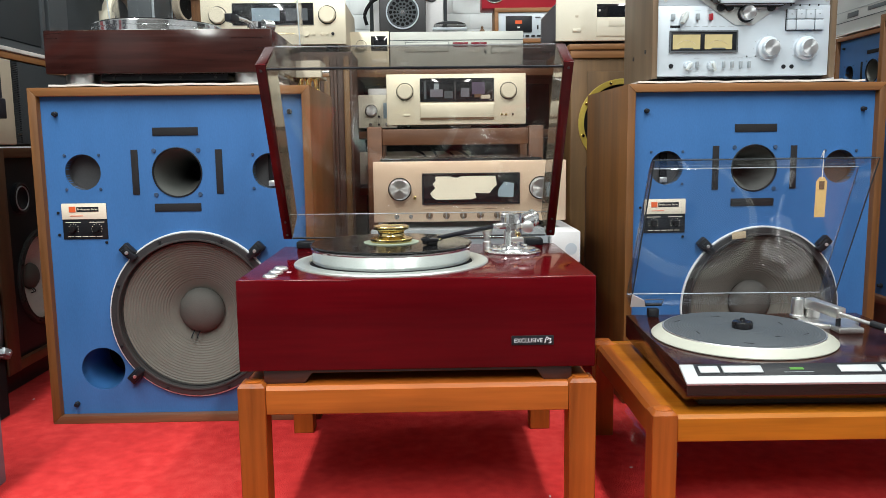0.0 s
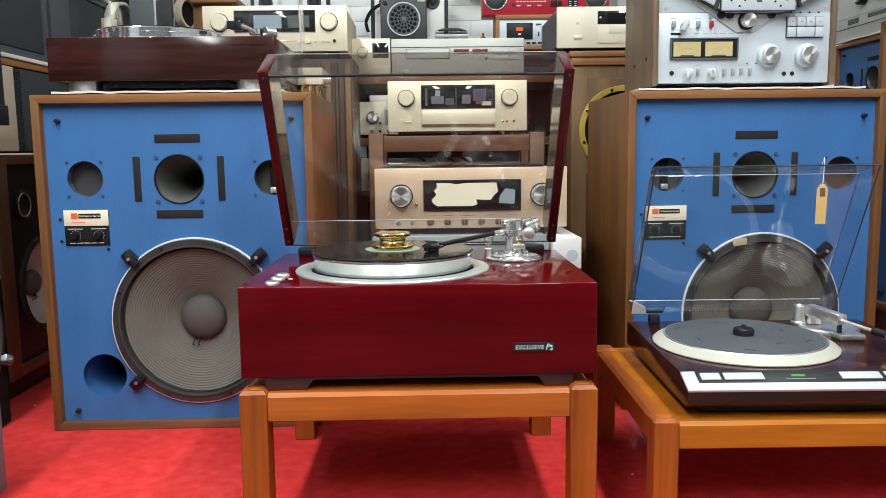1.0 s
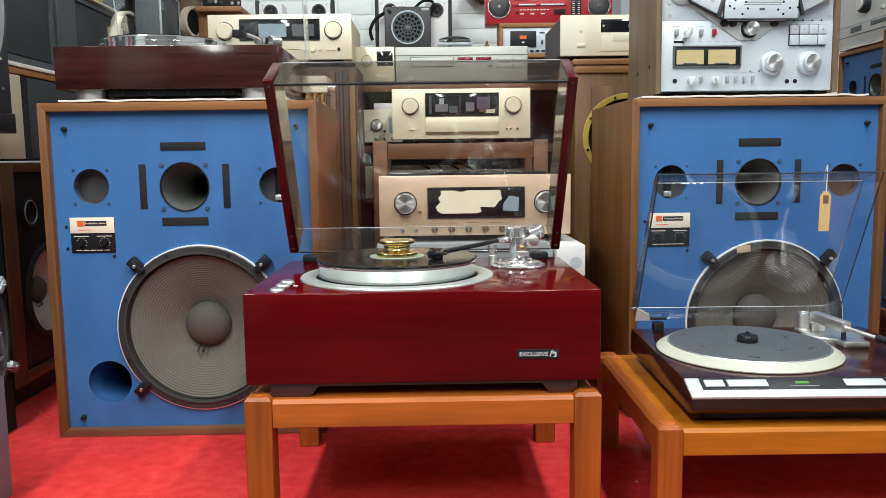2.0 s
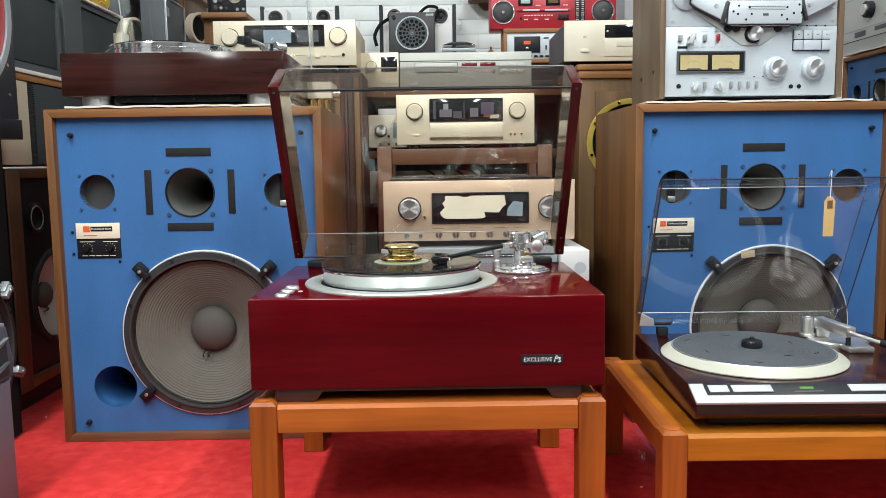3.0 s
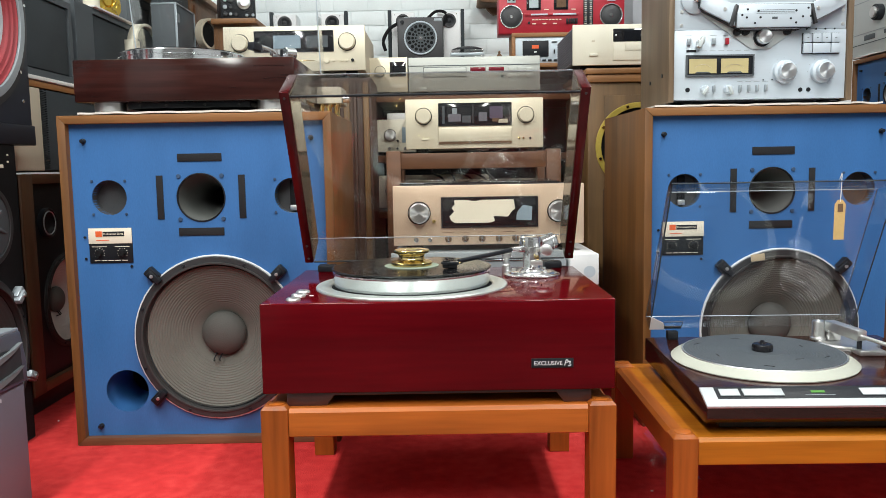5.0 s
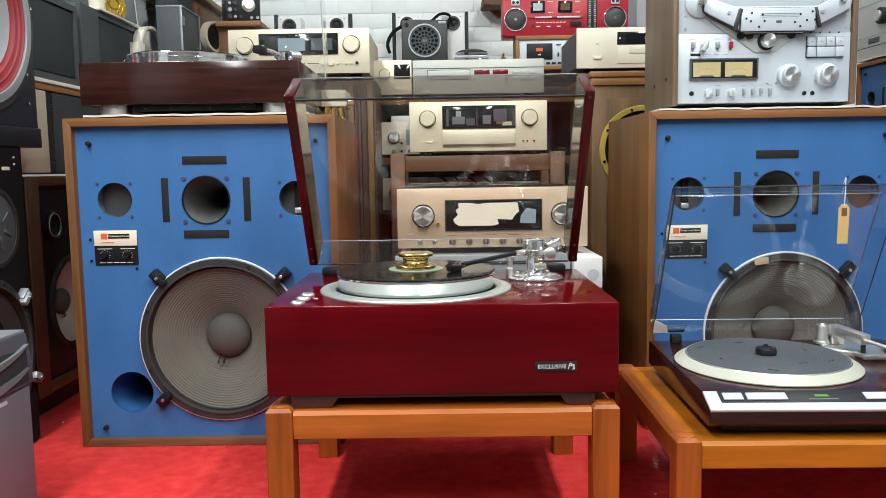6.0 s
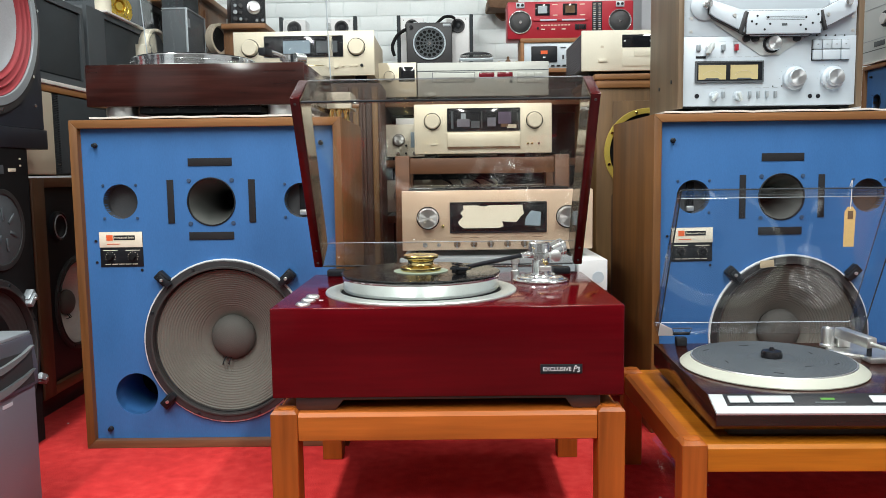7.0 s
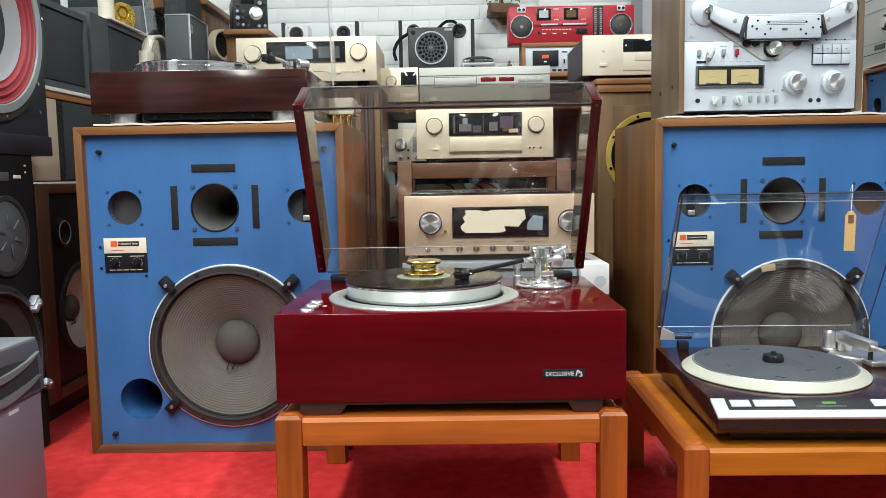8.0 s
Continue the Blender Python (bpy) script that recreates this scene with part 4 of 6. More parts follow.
def window(ob, x0, x1, z0, z1, y=0.0, frame_w=0.004):
    w = part("display_window", box(x0, x1, y - 0.0015, y + 0.002, z0, z1, 0.0006), GLASSBLACK, ob, "dark glass display window")
    part("window_frame", holed([(x0 - frame_w, z0 - frame_w), (x1 + frame_w, z0 - frame_w), (x1 + frame_w, z1 + frame_w), (x0 - frame_w, z1 + frame_w)], [[(x0, z0), (x1, z0), (x1, z1), (x0, z1)]], y - 0.003, y + 0.001), BLACK, w, "", 30)
    return w


def key(ob, x0, x1, z0, z1, material, depth=0.004, name="button"):
    return part(name, box(x0, x1, -depth, 0.0005, z0, z1, min(0.0012, (z1 - z0) * 0.2)), material, ob)


def knoblet(ob, x, z, r, material=ALU, depth=0.006):
    return part("small_knob", disc(r, depth, 16, (x, 0, z), "y"), material, ob)


# amplifier with a bright reflection painted on its window, in front of the rack
amp, w, h = unit("amplifier", "rose-champagne integrated amplifier with large round knobs", -0.106, 0.363, 0.441, 0.6, 2.05, 0.4, ROSEGOLD, BLACK)
win = window(amp, 0.122, 0.352, 0.058, 0.126)
part("meter_sheet", prism([(0.142, 0.073), (0.152, 0.066), (0.238, 0.066), (0.25, 0.07), (0.246, 0.082), (0.282, 0.08), (0.292, 0.094), (0.3, 0.1), (0.296, 0.122), (0.214, 0.122), (0.206, 0.119), (0.192, 0.1195), (0.186, 0.122), (0.15, 0.122), (0.152, 0.112), (0.144, 0.104), (0.15, 0.094), (0.138, 0.082)], -0.0022, -0.0016), PAPER, win, "cream ragged patch on the window, a painted reflection")
part("meter_sheet", prism([(0.302, 0.072), (0.34, 0.07), (0.342, 0.104), (0.318, 0.108), (0.304, 0.09)], -0.0021, -0.0016), BLUEGLASS, win)
for kx in (0.064, 0.407):
    knob(amp, kx, 0.092, 0.0245, 0.022, SPUN)
for kx, r in ((0.056, 0.0062), (0.09, 0.0052), (0.398, 0.005)):
    knoblet(amp, kx, 0.026, r, CHROME)
for i in range(5):
    kx = 0.135 + i * 0.0415
    kb = part("lever_knob", lathe([(0, 0), (0.0085, 0), (0.0085, 0.004), (0.0075, 0.005), (0, 0.005)], 24, (kx, 0, 0.027), "y"), BARK, amp)
    part("lever", box(kx - 0.0022, kx + 0.0022, -0.012, -0.003, 0.019, 0.035, 0.001), CHROME, kb)
knoblet(amp, 0.1, 0.071, 0.004, BRASS)
for x0, x1 in ((0.12, 0.15), (0.165, 0.19), (0.21, 0.245), (0.27, 0.3), (0.32, 0.345)):
    key(amp, x0, x1, 0.0425, 0.0435, BARK, 0.0004, "text_bar")
sleeve = thing("record_sleeve", "glossy black record sleeve lying on the amplifier", "record sleeve", pose(-0.09, 2.08, 0.6, 0, 0, 2))
part("sleeve_cover", box(0, 0.4, 0, 0.3, 0, 0.006, 0.001), GLASSBLACK, sleeve)
part("plastic_wrap", box(0.01, 0.38, 0.01, 0.28, 0.0065, 0.012, 0.002), CLEAR, sleeve)
under, w, h = unit("tape_deck", "pale grey component under the rose amplifier", -0.11, 0.31, 0.36, 0.441, 1.99, 0.4, SILVERGREY, SILVERGREY, "hi-fi unit")
key(under, 0.03, 0.39, 0.058, 0.062, ALU, 0.002, "trim_line")
wb = thing("white_box", "white cardboard box beside the amplifier", "box", pose(0.316, 1.97, 0.3605))
part("carton", box(0, 0.068, 0, 0.3, 0.0, 0.0735, 0.002), WHITEPLASTIC, wb)
part("round_hole", disc(0.014, 0.001, 24, (0.046, 0.0003, 0.0315), "y"), SILVER, wb)
solid("plinth_stand", box(-0.13, 0.388, 1.985, 2.5, 0.0, 0.36, 0.003), DARKWOOD, "dark brown wooden stand under stacked units", "stand")

# amplifier on the tall stand
tall = thing("tall_stand", "tall reddish brown wooden stand in front of the rack", "stand", pose(-0.161, 2.62, 0))
for x in (0, 0.508):
    for y in (0, 0.24):
        part("leg", box(x, x + 0.046, y, y + 0.046, 0, 0.698, 0.003), REDBROWN, tall)
for z in (0.64, 0.3):
    for y in (0.008, 0.25):
        part("rail", box(0.046, 0.508, y, y + 0.03, z, z + 0.05, 0.003), REDBROWN, tall)
part("shelf_board", box(0.04, 0.514, 0.036, 0.25, 0.672, 0.688, 0.002), REDBROWN, tall)
amp, w, h = unit("amplifier", "pale champagne amplifier with meter window on a tall stand", -0.0995, 0.342, 0.69, 0.862, 2.66, 0.26, CHAMPAGNE, BEIGE, foot=0.014)
window(amp, 0.108, 0.338, 0.088, 0.156, frame_w=0.0025)
# flat patches on the glass: reflections of the room put into colour
for x0, x1, z0, z1, mt in ((0.118, 0.126, 0.094, 0.15, GREYFRAME), (0.138, 0.178, 0.1, 0.124, GREYTOWER), (0.15, 0.166, 0.124, 0.142, SILVERGREY), (0.182, 0.21, 0.096, 0.118, GREYFRAME), (0.214, 0.219, 0.094, 0.15, CASTFRAME), (0.235, 0.262, 0.1, 0.128, GREYTOWER), (0.27, 0.312, 0.108, 0.146, VIOLETSHINE), (0.278, 0.3, 0.098, 0.108, BARK), (0.298, 0.328, 0.094, 0.106, BEIGE)):
    part("meter", box(x0, x1, -0.002, -0.0016, z0, z1), mt, amp)
for kx in (0.058, 0.386):
    knob(amp, kx, 0.118, 0.0235, 0.016, CHAMPAGNE)
part("flap", box(0.106, 0.34, -0.004, 0.0, 0.036, 0.082, 0.0015), CHAMPAGNE, amp)
part("flap_gap", box(0.106, 0.34, -0.0044, -0.0005, 0.029, 0.036), BARK, amp)
key(amp, 0.052, 0.072, 0.042, 0.047, CREAM, 0.004)
for kx in (0.365, 0.378, 0.4):
    knoblet(amp, kx, 0.044, 0.0032, BLACK if kx > 0.39 else BRASS, 0.004)

# rack along the wall with small amplifiers
rack = thing("wall_rack", "dark wooden rack with open shelves along the wall", "shelf", pose(-0.25, 2.95, 0))
part("side_board", box(0, 0.024, 0, 0.4, 0, 0.88, 0.002), DARKWOOD, rack)
part("side_board", box(0.78, 0.804, 0, 0.4, 0, 0.88, 0.002), DARKWOOD, rack)
for z in (0.06, 0.465, 0.665, 0.88):
    part("shelf_board", box(0 if z > 0.8 else 0.024, 0.804 if z > 0.8 else 0.78, 0, 0.4, z, z + 0.026, 0.002), REDBROWN, rack)
part("back_board", box(0.024, 0.78, 0.385, 0.399, 0, 0.88), BLACKMATT, rack)
for zz, lab in ((0.691, "small silver amplifier on a rack shelf"), (0.491, "small silver amplifier on a lower rack shelf")):
    sm, w, h = unit("amplifier", lab, -0.215, 0.185, zz, zz + 0.128, 2.965, 0.3, CREAM, BLACK)
    knob(sm, 0.045, 0.072, 0.019, 0.015, SPUN)
    key(sm, 0.088, 0.15, 0.045, 0.1, BLUEGLASS, 0.001, "display")
    for i in range(6):
        knoblet(sm, 0.042 + i * 0.029, 0.024, 0.006 if i % 2 == 0 else 0.004, CHROME if i % 2 == 0 else BLACK, 0.006)
    knoblet(sm, 0.072, 0.052, 0.004, BLACK)
box1 = solid("flat_box", box(-0.18, 0.1, 2.98, 3.2, 0.819, 0.842, 0.002), WHITEPLASTIC, "flat white box on a small amplifier", "box")
for i, (xa, xb, za) in enumerate(((-0.03, 0.02, 0.66), (0.03, 0.06, 0.665), (0.07, 0.12, 0.66), (0.1, 0.17, 0.668), (0.16, 0.2, 0.66))):
    cb = solid("cable", tube(smooth_line([(xa, 2.9, 0.695), (xa + 0.01, 2.89, za - 0.03), (xb, 2.9, 0.6), (xb + 0.03, 2.93, 0.5 + i * 0.012)], 6), 0.004, 8), BLACK, "black audio cable hanging behind the stand", "cable", group="hanging cables")

# silver player on the rack
cdp, w, h = unit("disc_player", "low warm-silver disc player with red display", -0.099, 0.372, 0.906, 1.037, 2.975, 0.3, TUNERGREY, TUNERGREY, "disc player", foot=0.01)
key(cdp, 0.055, 0.205, 0.062, 0.094, TUNERGREY, 0.003, "tray_front")
part("tray_gap", box(0.053, 0.207, -0.0006, 0.0, 0.06, 0.096), GREYFRAME, cdp)
for x0 in (0.221, 0.287):
    key(cdp, x0, x0 + 0.055, 0.078, 0.094, REDDISPLAY, 0.001, "display")
for i in range(3):
    for j in range(2):
        key(cdp, 0.358 + i * 0.031, 0.384 + i * 0.031, 0.056 + j * 0.021, 0.07 + j * 0.021, TUNERGREY, 0.004, "push_key")
key(cdp, 0.332, 0.341, 0.056, 0.065, BLACK, 0.002)
for kx in (0.29, 0.309):
    key(cdp, kx, kx + 0.005, 0.058, 0.066, BEIGE, 0.002)
key(cdp, 0.036, 0.064, 0.012, 0.026, TUNERGREY, 0.004)
part("trim_line", box(0.0, w, -0.001, 0.0, 0.1, 0.1025), GREYFRAME, cdp)
pre, w, h = unit("preamplifier", "pale champagne preamplifier beside the disc player", -0.249, -0.103, 0.906, 1.04, 2.98, 0.3, CHAMPAGNE, BLACK)
knob(pre, 0.048, 0.085, 0.017, 0.015, CHAMPAGNE)
key(pre, 0.083, 0.14, 0.066, 0.118, GLASSBLACK, 0.001, "display")
key(pre, 0.036, 0.062, 0.036, 0.041, CREAM, 0.003)
key(pre, 0.083, 0.144, 0.024, 0.04, CREAM, 0.002)

# back shelf along the wall with small things
shelf = thing("back_shelf", "long brown wooden shelf along the white wall", "shelf", pose(-0.8, 3.36, 0))
part("top_board", box(0, 1.75, 0, 0.225, 1.0, 1.025, 0.002), REDBROWN, shelf)
for x in (0.0, 0.85, 1.72):
    part("upright", box(x, x + 0.03, 0.01, 0.22, 0, 1.0, 0.002), DARKWOOD, shelf)

# portable radio with strap
rd = thing("portable_radio", "black portable radio with round ringed loudspeaker and strap", "radio", pose(-0.158, 3.38, 1.025, 0, 0, 2))
part("body", box(0, 0.188, 0, 0.07, 0, 0.231, 0.006), CASTFRAME, rd)
sc = (0.094, 0, 0.147)
part("chrome_ring", ring(0.0615, 0.067, 0.0, 0.008, 56, sc), SILVER, rd)
gr = part("grille_cloth", disc(0.0615, 0.001, 48, sc, "y"), BLACKMATT, rd)
holes = []
for rr, n, hr in ((0.048, 16, 0.0072), (0.0325, 14, 0.0056), (0.0195, 10, 0.0042)):
    for i in range(n):
        a = 2 * math.pi * i / n
        holes.append(circle(sc[0] + rr * math.cos(a), sc[2] + rr * math.sin(a), hr, 14))
part("grille", holed(circle(sc[0], sc[2], 0.0612, 48), holes, -0.0045, -0.0015), GREYFRAME, rd, "perforated dark grille")
part("centre_badge", disc(0.008, 0.006, 20, sc, "y"), ALU, rd)
key(rd, 0.15, 0.182, 0.214, 0.225, SILVERGREY, 0.001, "name_plate")
knoblet(rd, 0.02, 0.211, 0.008, BLACK)
for kx in (0.03, 0.055, 0.07):
    part("top_button", box(kx, kx + 0.014, 0.02, 0.035, 0.23, 0.236, 0.001), SILVERGREY, rd)
part("strap", tube(smooth_line([(0.0, 0.03, 0.21), (-0.035, 0.02, 0.185), (-0.058, 0.015, 0.14), (-0.05, 0.02, 0.1)], 6), 0.007, 8), BLACKMATT, rd)
part("strap", tube(smooth_line([(0.188, 0.03, 0.2), (0.2, 0.03, 0.25), (0.16, 0.03, 0.258), (0.12, 0.03, 0.228), (0.1, 0.03, 0.224)], 6), 0.006, 8), BLACKMATT, rd)


def small_speaker(x, z, lab, bar):
    s = thing("small_speaker", lab, "loudspeaker", pose(x, 3.44, z), "small white speakers")
    part("body", box(0, 0.096, 0, 0.1, 0, 0.262, 0.004), WHITEPLASTIC, s)
    part("driver_ring", ring(0.021, 0.029, -0.001, 0.006, 36, (0.048, 0, 0.225)), CASTFRAME, s)
    part("driver_cone", lathe([(0.0225, 0.004), (0.011, 0.0012), (0.01, 0.004), (0, 0.006)], 32, (0.048, 0, 0.225), "y"), BLACK, s)
    part("edge_bar", box(*((-0.015, -0.001) if bar < 0 else (0.097, 0.111)), 0.0, 0.03, 0.0, 0.272, 0.001), CHARCOAL, s)
    part("screw", disc(0.002, 0.002, 8, (0.014 if bar < 0 else 0.08, 0, 0.252), "y"), BLACK, s)


small_speaker(-0.675, 1.025, "small white wall loudspeaker with black round driver", -1)
small_speaker(-0.478, 1.025, "small white wall loudspeaker with black round driver", 1)
small_speaker(-0.185, 0.955 + 0.07, "small white loudspeaker half behind the portable radio", -1)
small_speaker(0.006, 0.955 + 0.07, "small white loudspeaker half behind the portable radio", 1)

# cases, ornament, brass roller
for i in range(4):
    solid("disc_case", box(0.05, 0.178, 3.12, 3.24, 1.039 + i * 0.0115, 1.05 + i * 0.0115, 0.001), CLEAR if i % 2 else SILVERGREY, "clear plastic disc case in a small stack", "disc case", pose(i * 0.002, 0, 0), "disc cases")
solid("record_puck", lathe([(0, 0), (0.062, 0), (0.06, 0.006), (0.045, 0.012), (0, 0.013)], 40, (0.12, 3.18, 1.086)), BLACK, "black round disc lying on plastic cases", "disc")
orn = thing("brass_roller", "small brass roller lying on the disc player", "ornament", pose(0.2, 3.1, 1.0375))
part("bar", disc(0.006, 0.07, 16, (0.0, 0, 0.009), "x"), BRASS, orn)
part("end_cap", disc(0.009, 0.008, 16, (-0.002, 0, 0.009), "x"), BRASS, orn)
part("end_cap", disc(0.009, 0.008, 16, (0.064, 0, 0.009), "x"), BRASS, orn)
solid("finial", lathe([(0, 0), (0.012, 0), (0.012, 0.006), (0.005, 0.01), (0.009, 0.02), (0.013, 0.028), (0.009, 0.038), (0.004, 0.043), (0.005, 0.05), (0, 0.056)], 24, (0.245, 3.22, 1.0375)), BARK, "small dark turned wooden finial", "ornament")

# cassette deck in a wooden sleeve with the red radio-cassette player on top
cas = thing("cassette_deck", "silver cassette deck in a wooden case", "cassette deck", pose(0.292, 3.2, 1.025))
for b in ((0, 0.36, 0, 0.13, 0.114, 0.13), (0, 0.36, 0, 0.13, 0, 0.016), (0, 0.014, 0, 0.13, 0.016, 0.114), (0.346, 0.36, 0, 0.13, 0.016, 0.114)):
    part("case_board", box(*b, 0.0015), WALNUT, cas)
part("face_plate", box(0.014, 0.346, 0.008, 0.1, 0.016, 0.114, 0.001), SILVER, cas)
door = part("cassette_door", box(0.042, 0.142, 0.002, 0.008, 0.04, 0.1, 0.001), BLACK, cas, "dark cassette door window")
part("cassette_label", box(0.078, 0.104, 0.0005, 0.002, 0.07, 0.083), ORANGE, door)
part("cassette_hub", box(0.086, 0.096, 0.0005, 0.002, 0.055, 0.06), WHITEPLASTIC, door)
for i in range(4):
    part("switch", box(0.096 + i * 0.022, 0.11 + i * 0.022, 0.002, 0.008, 0.022, 0.029, 0.001), BLACK, cas)
part("lever", box(0.162, 0.167, 0.0, 0.008, 0.05, 0.066, 0.001), BLACK, cas)
part("side_key", box(0.155, 0.175, 0.003, 0.008, 0.092, 0.097, 0.001), GREYFRAME, cas)

boom = thing("radio_cassette", "red twin-cassette portable stereo on a wooden case", "boombox", pose(0.243, 3.22, 1.1552))
part("body", box(0, 0.488, 0, 0.1, 0, 0.142, 0.006), REDPAINT, boom, "bright red plastic body")
for cx in (0.05, 0.435):
    s = part("speaker_ring", ring(0.04, 0.0445, 0.0, 0.006, 48, (cx, 0, 0.064)), CHROME, boom)
    part("speaker_grille", lathe([(0.04, 0.001), (0.036, 0.004), (0.02, 0.006), (0, 0.0065)], 40, (cx, 0, 0.064), "y"), CASTFRAME, s)
    part("speaker_centre", disc(0.006, 0.009, 16, (cx, 0, 0.064), "y"), ALU, s)
    tw = part("tweeter_frame", box(cx - 0.016, cx + 0.016, -0.005, 0, 0.117, 0.138, 0.001), SILVER, boom)
    for dx in (-0.008, 0.008):
        part("tweeter", disc(0.0055, 0.002, 16, (cx + dx, -0.005, 0.128), "y"), BLACK, tw)
for x0 in (0.108, 0.214):
    dr = part("cassette_door", box(x0, x0 + 0.056, -0.004, 0.0, 0.088, 0.132, 0.0015), GLASSBLACK, boom)
    part("cassette_shell", box(x0 + 0.01, x0 + 0.046, -0.005, -0.004, 0.096, 0.124), SILVERGREY if x0 < 0.2 else BARK, dr)
    part("text_bar", box(x0 + 0.066, x0 + 0.086, -0.001, 0, 0.128, 0.131), PAPER, boom)
    part("text_bar", box(x0 + 0.068, x0 + 0.086, -0.001, 0, 0.088, 0.0905), PAPER, boom)
part("deck_bar", box(0.1, 0.31, -0.006, 0, 0.066, 0.076, 0.002), REDPAINT, boom)
part("deck_trim", box(0.125, 0.19, -0.0075, -0.006, 0.067, 0.073, 0.001), SILVER, boom)
part("deck_trim", box(0.21, 0.3, -0.0075, -0.006, 0.067, 0.073, 0.001), SILVER, boom)
for i in range(9):
    part("text_bar", box(0.13 + i * 0.013, 0.139 + i * 0.013, -0.001, 0, 0.05, 0.0535), PAPER, boom)
for i in range(5):
    part("push_key", box(0.262 + i * 0.009, 0.269 + i * 0.009, -0.006, 0, 0.034, 0.054, 0.001), BLACK, boom)
for i in range(3):
    part("slider", box(0.13 + i * 0.04, 0.145 + i * 0.04, -0.004, 0, 0.034, 0.038, 0.0008), PAPER, boom)
knoblet(boom, 0.118, 0.04, 0.005, BLACK)
tun = part("tuner_panel", box(0.328, 0.366, -0.003, 0, 0.004, 0.138, 0.001), BLACK, boom)
for i in range(16):
    for x0 in (0.332, 0.352):
        part("text_bar", box(x0, x0 + 0.009, -0.0036, -0.003, 0.01 + i * 0.0078, 0.0125 + i * 0.0078), PAPER if (i * 7) % 5 < 3 else SILVERGREY, tun)

# carved bracket with dried leaves on the wall
br = thing("wall_bracket", "carved brown wooden wall bracket with dried leaves", "wall shelf", pose(0.245, WALL_Y - 0.018, 1.3))
rough = box(-0.065, 0.06, -0.14, 0, 0.02, 0.06, 0.01, 3)
for v in rough.verts:
    v.co += 0.012 * noise.noise_vector(v.co * 30)
part("bracket", rough, BARK, br)
stem = merged(prism([(-0.04, 0.035), (0.045, 0.035), (0.03, 0.012), (0.02, -0.005), (0.0, -0.008), (-0.02, 0.01)], -0.03, 0.0, 0.004))
part("stem", stem, BARK, br)
part("branch", tube(smooth_line([(0, -0.05, 0.06), (-0.01, -0.06, 0.12), (0.01, -0.05, 0.2), (-0.02, -0.06, 0.28)], 5), 0.006, 8), BARK, br)
rnd = random.Random(5)
leaves = bmesh.new()
for i in range(160):
    c = Vector((rnd.uniform(-0.075, 0.07), rnd.uniform(-0.14, -0.02), rnd.uniform(0.06, 0.26)))
    q = Euler((rnd.uniform(0, 6), rnd.uniform(0, 6), rnd.uniform(0, 6))).to_matrix()
    L = rnd.uniform(0.014, 0.028)
    vs = [leaves.verts.new(c + q @ Vector(p)) for p in ((0, 0, 0), (L * 0.3, L * 0.4, 0.002), (0, L, 0), (-L * 0.3, L * 0.4, 0.002))]
    leaves.faces.new(vs)
part("leaves", leaves, LEAF, br)
solid("grey_partition", box(0.80, 0.9, 3.38, 3.58, 0, CEILING - 0.002, 0.004), GREYPAINT, "grey painted pillar against the wall", "pillar", kind="structure")
solid("paper_notice", box(0.4, 0.56, WALL_Y - 0.022, WALL_Y - 0.02, 1.33, 1.5), WHITEPLASTIC, "white paper notice on the wall", "notice")

# amplifier on the dark fluted cabinet
flut = thing("fluted_cabinet", "dark brown cabinet with vertical fluted front", "cabinet", pose(-0.76, 2.745, 0))
part("carcass", box(0, 0.545, 0.012, 0.5, 0, 0.945, 0.003), DARKWOOD, flut)
for i in range(17):
    part("flute", box(0.005 + i * 0.032, 0.005 + i * 0.032 + (0.02 if i % 3 else 0.011), 0.0, 0.012, 0.02, 0.93, 0.003), DARKWOOD if i % 2 else OAKBROWN, flut)
amp, w, h = unit("amplifier", "pale champagne amplifier with wide meter window", -0.699, -0.232, 0.9455, 1.116, 2.76, 0.4, CHAMPAGNE, BEIGE, foot=0.024)
window(amp, 0.104, 0.362, 0.088, 0.153, frame_w=0.002)
part("meter", box(0.165, 0.255, -0.0021, -0.0016, 0.098, 0.14), BLUEGLASS, amp)
part("meter", box(0.275, 0.345, -0.0021, -0.0016, 0.1, 0.138), GREYFRAME, amp)
for kx in (0.055, 0.408):
    knob(amp, kx, 0.117, 0.0255, 0.016, CHAMPAGNE)
for kx, r in ((0.315, 0.0075), (0.34, 0.0085), (0.363, 0.004), (0.39, 0.004), (0.406, 0.004), (0.425, 0.005)):
    knoblet(amp, kx, 0.057, r, CHAMPAGNE if kx < 0.41 else BLACK)
key(amp, 0.2, 0.3, 0.057, 0.059, BRASS, 0.001, "trim_line")

# cream unit with brass feet behind the studio loudspeaker
bu = thing("brass_footed_unit", "small cream unit with brass feet on the loudspeaker", "hi-fi unit", pose(-0.325, 2.27, 0.7752))
part("case", box(0, 0.072, 0, 0.12, 0.046, 0.09, 0.002), CREAM, bu)
for fx in (0.015, 0.036, 0.057):
    part("brass_foot", lathe([(0, 0), (0.011, 0), (0.011, 0.012), (0.007, 0.016), (0.007, 0.034), (0.01, 0.038), (0.01, 0.046), (0, 0.046)], 20, (fx, 0.02, 0)), BRASS, bu)
part("knob", disc(0.012, 0.02, 20, (0.073, 0.03, 0.06), "x"), CHROME, bu)

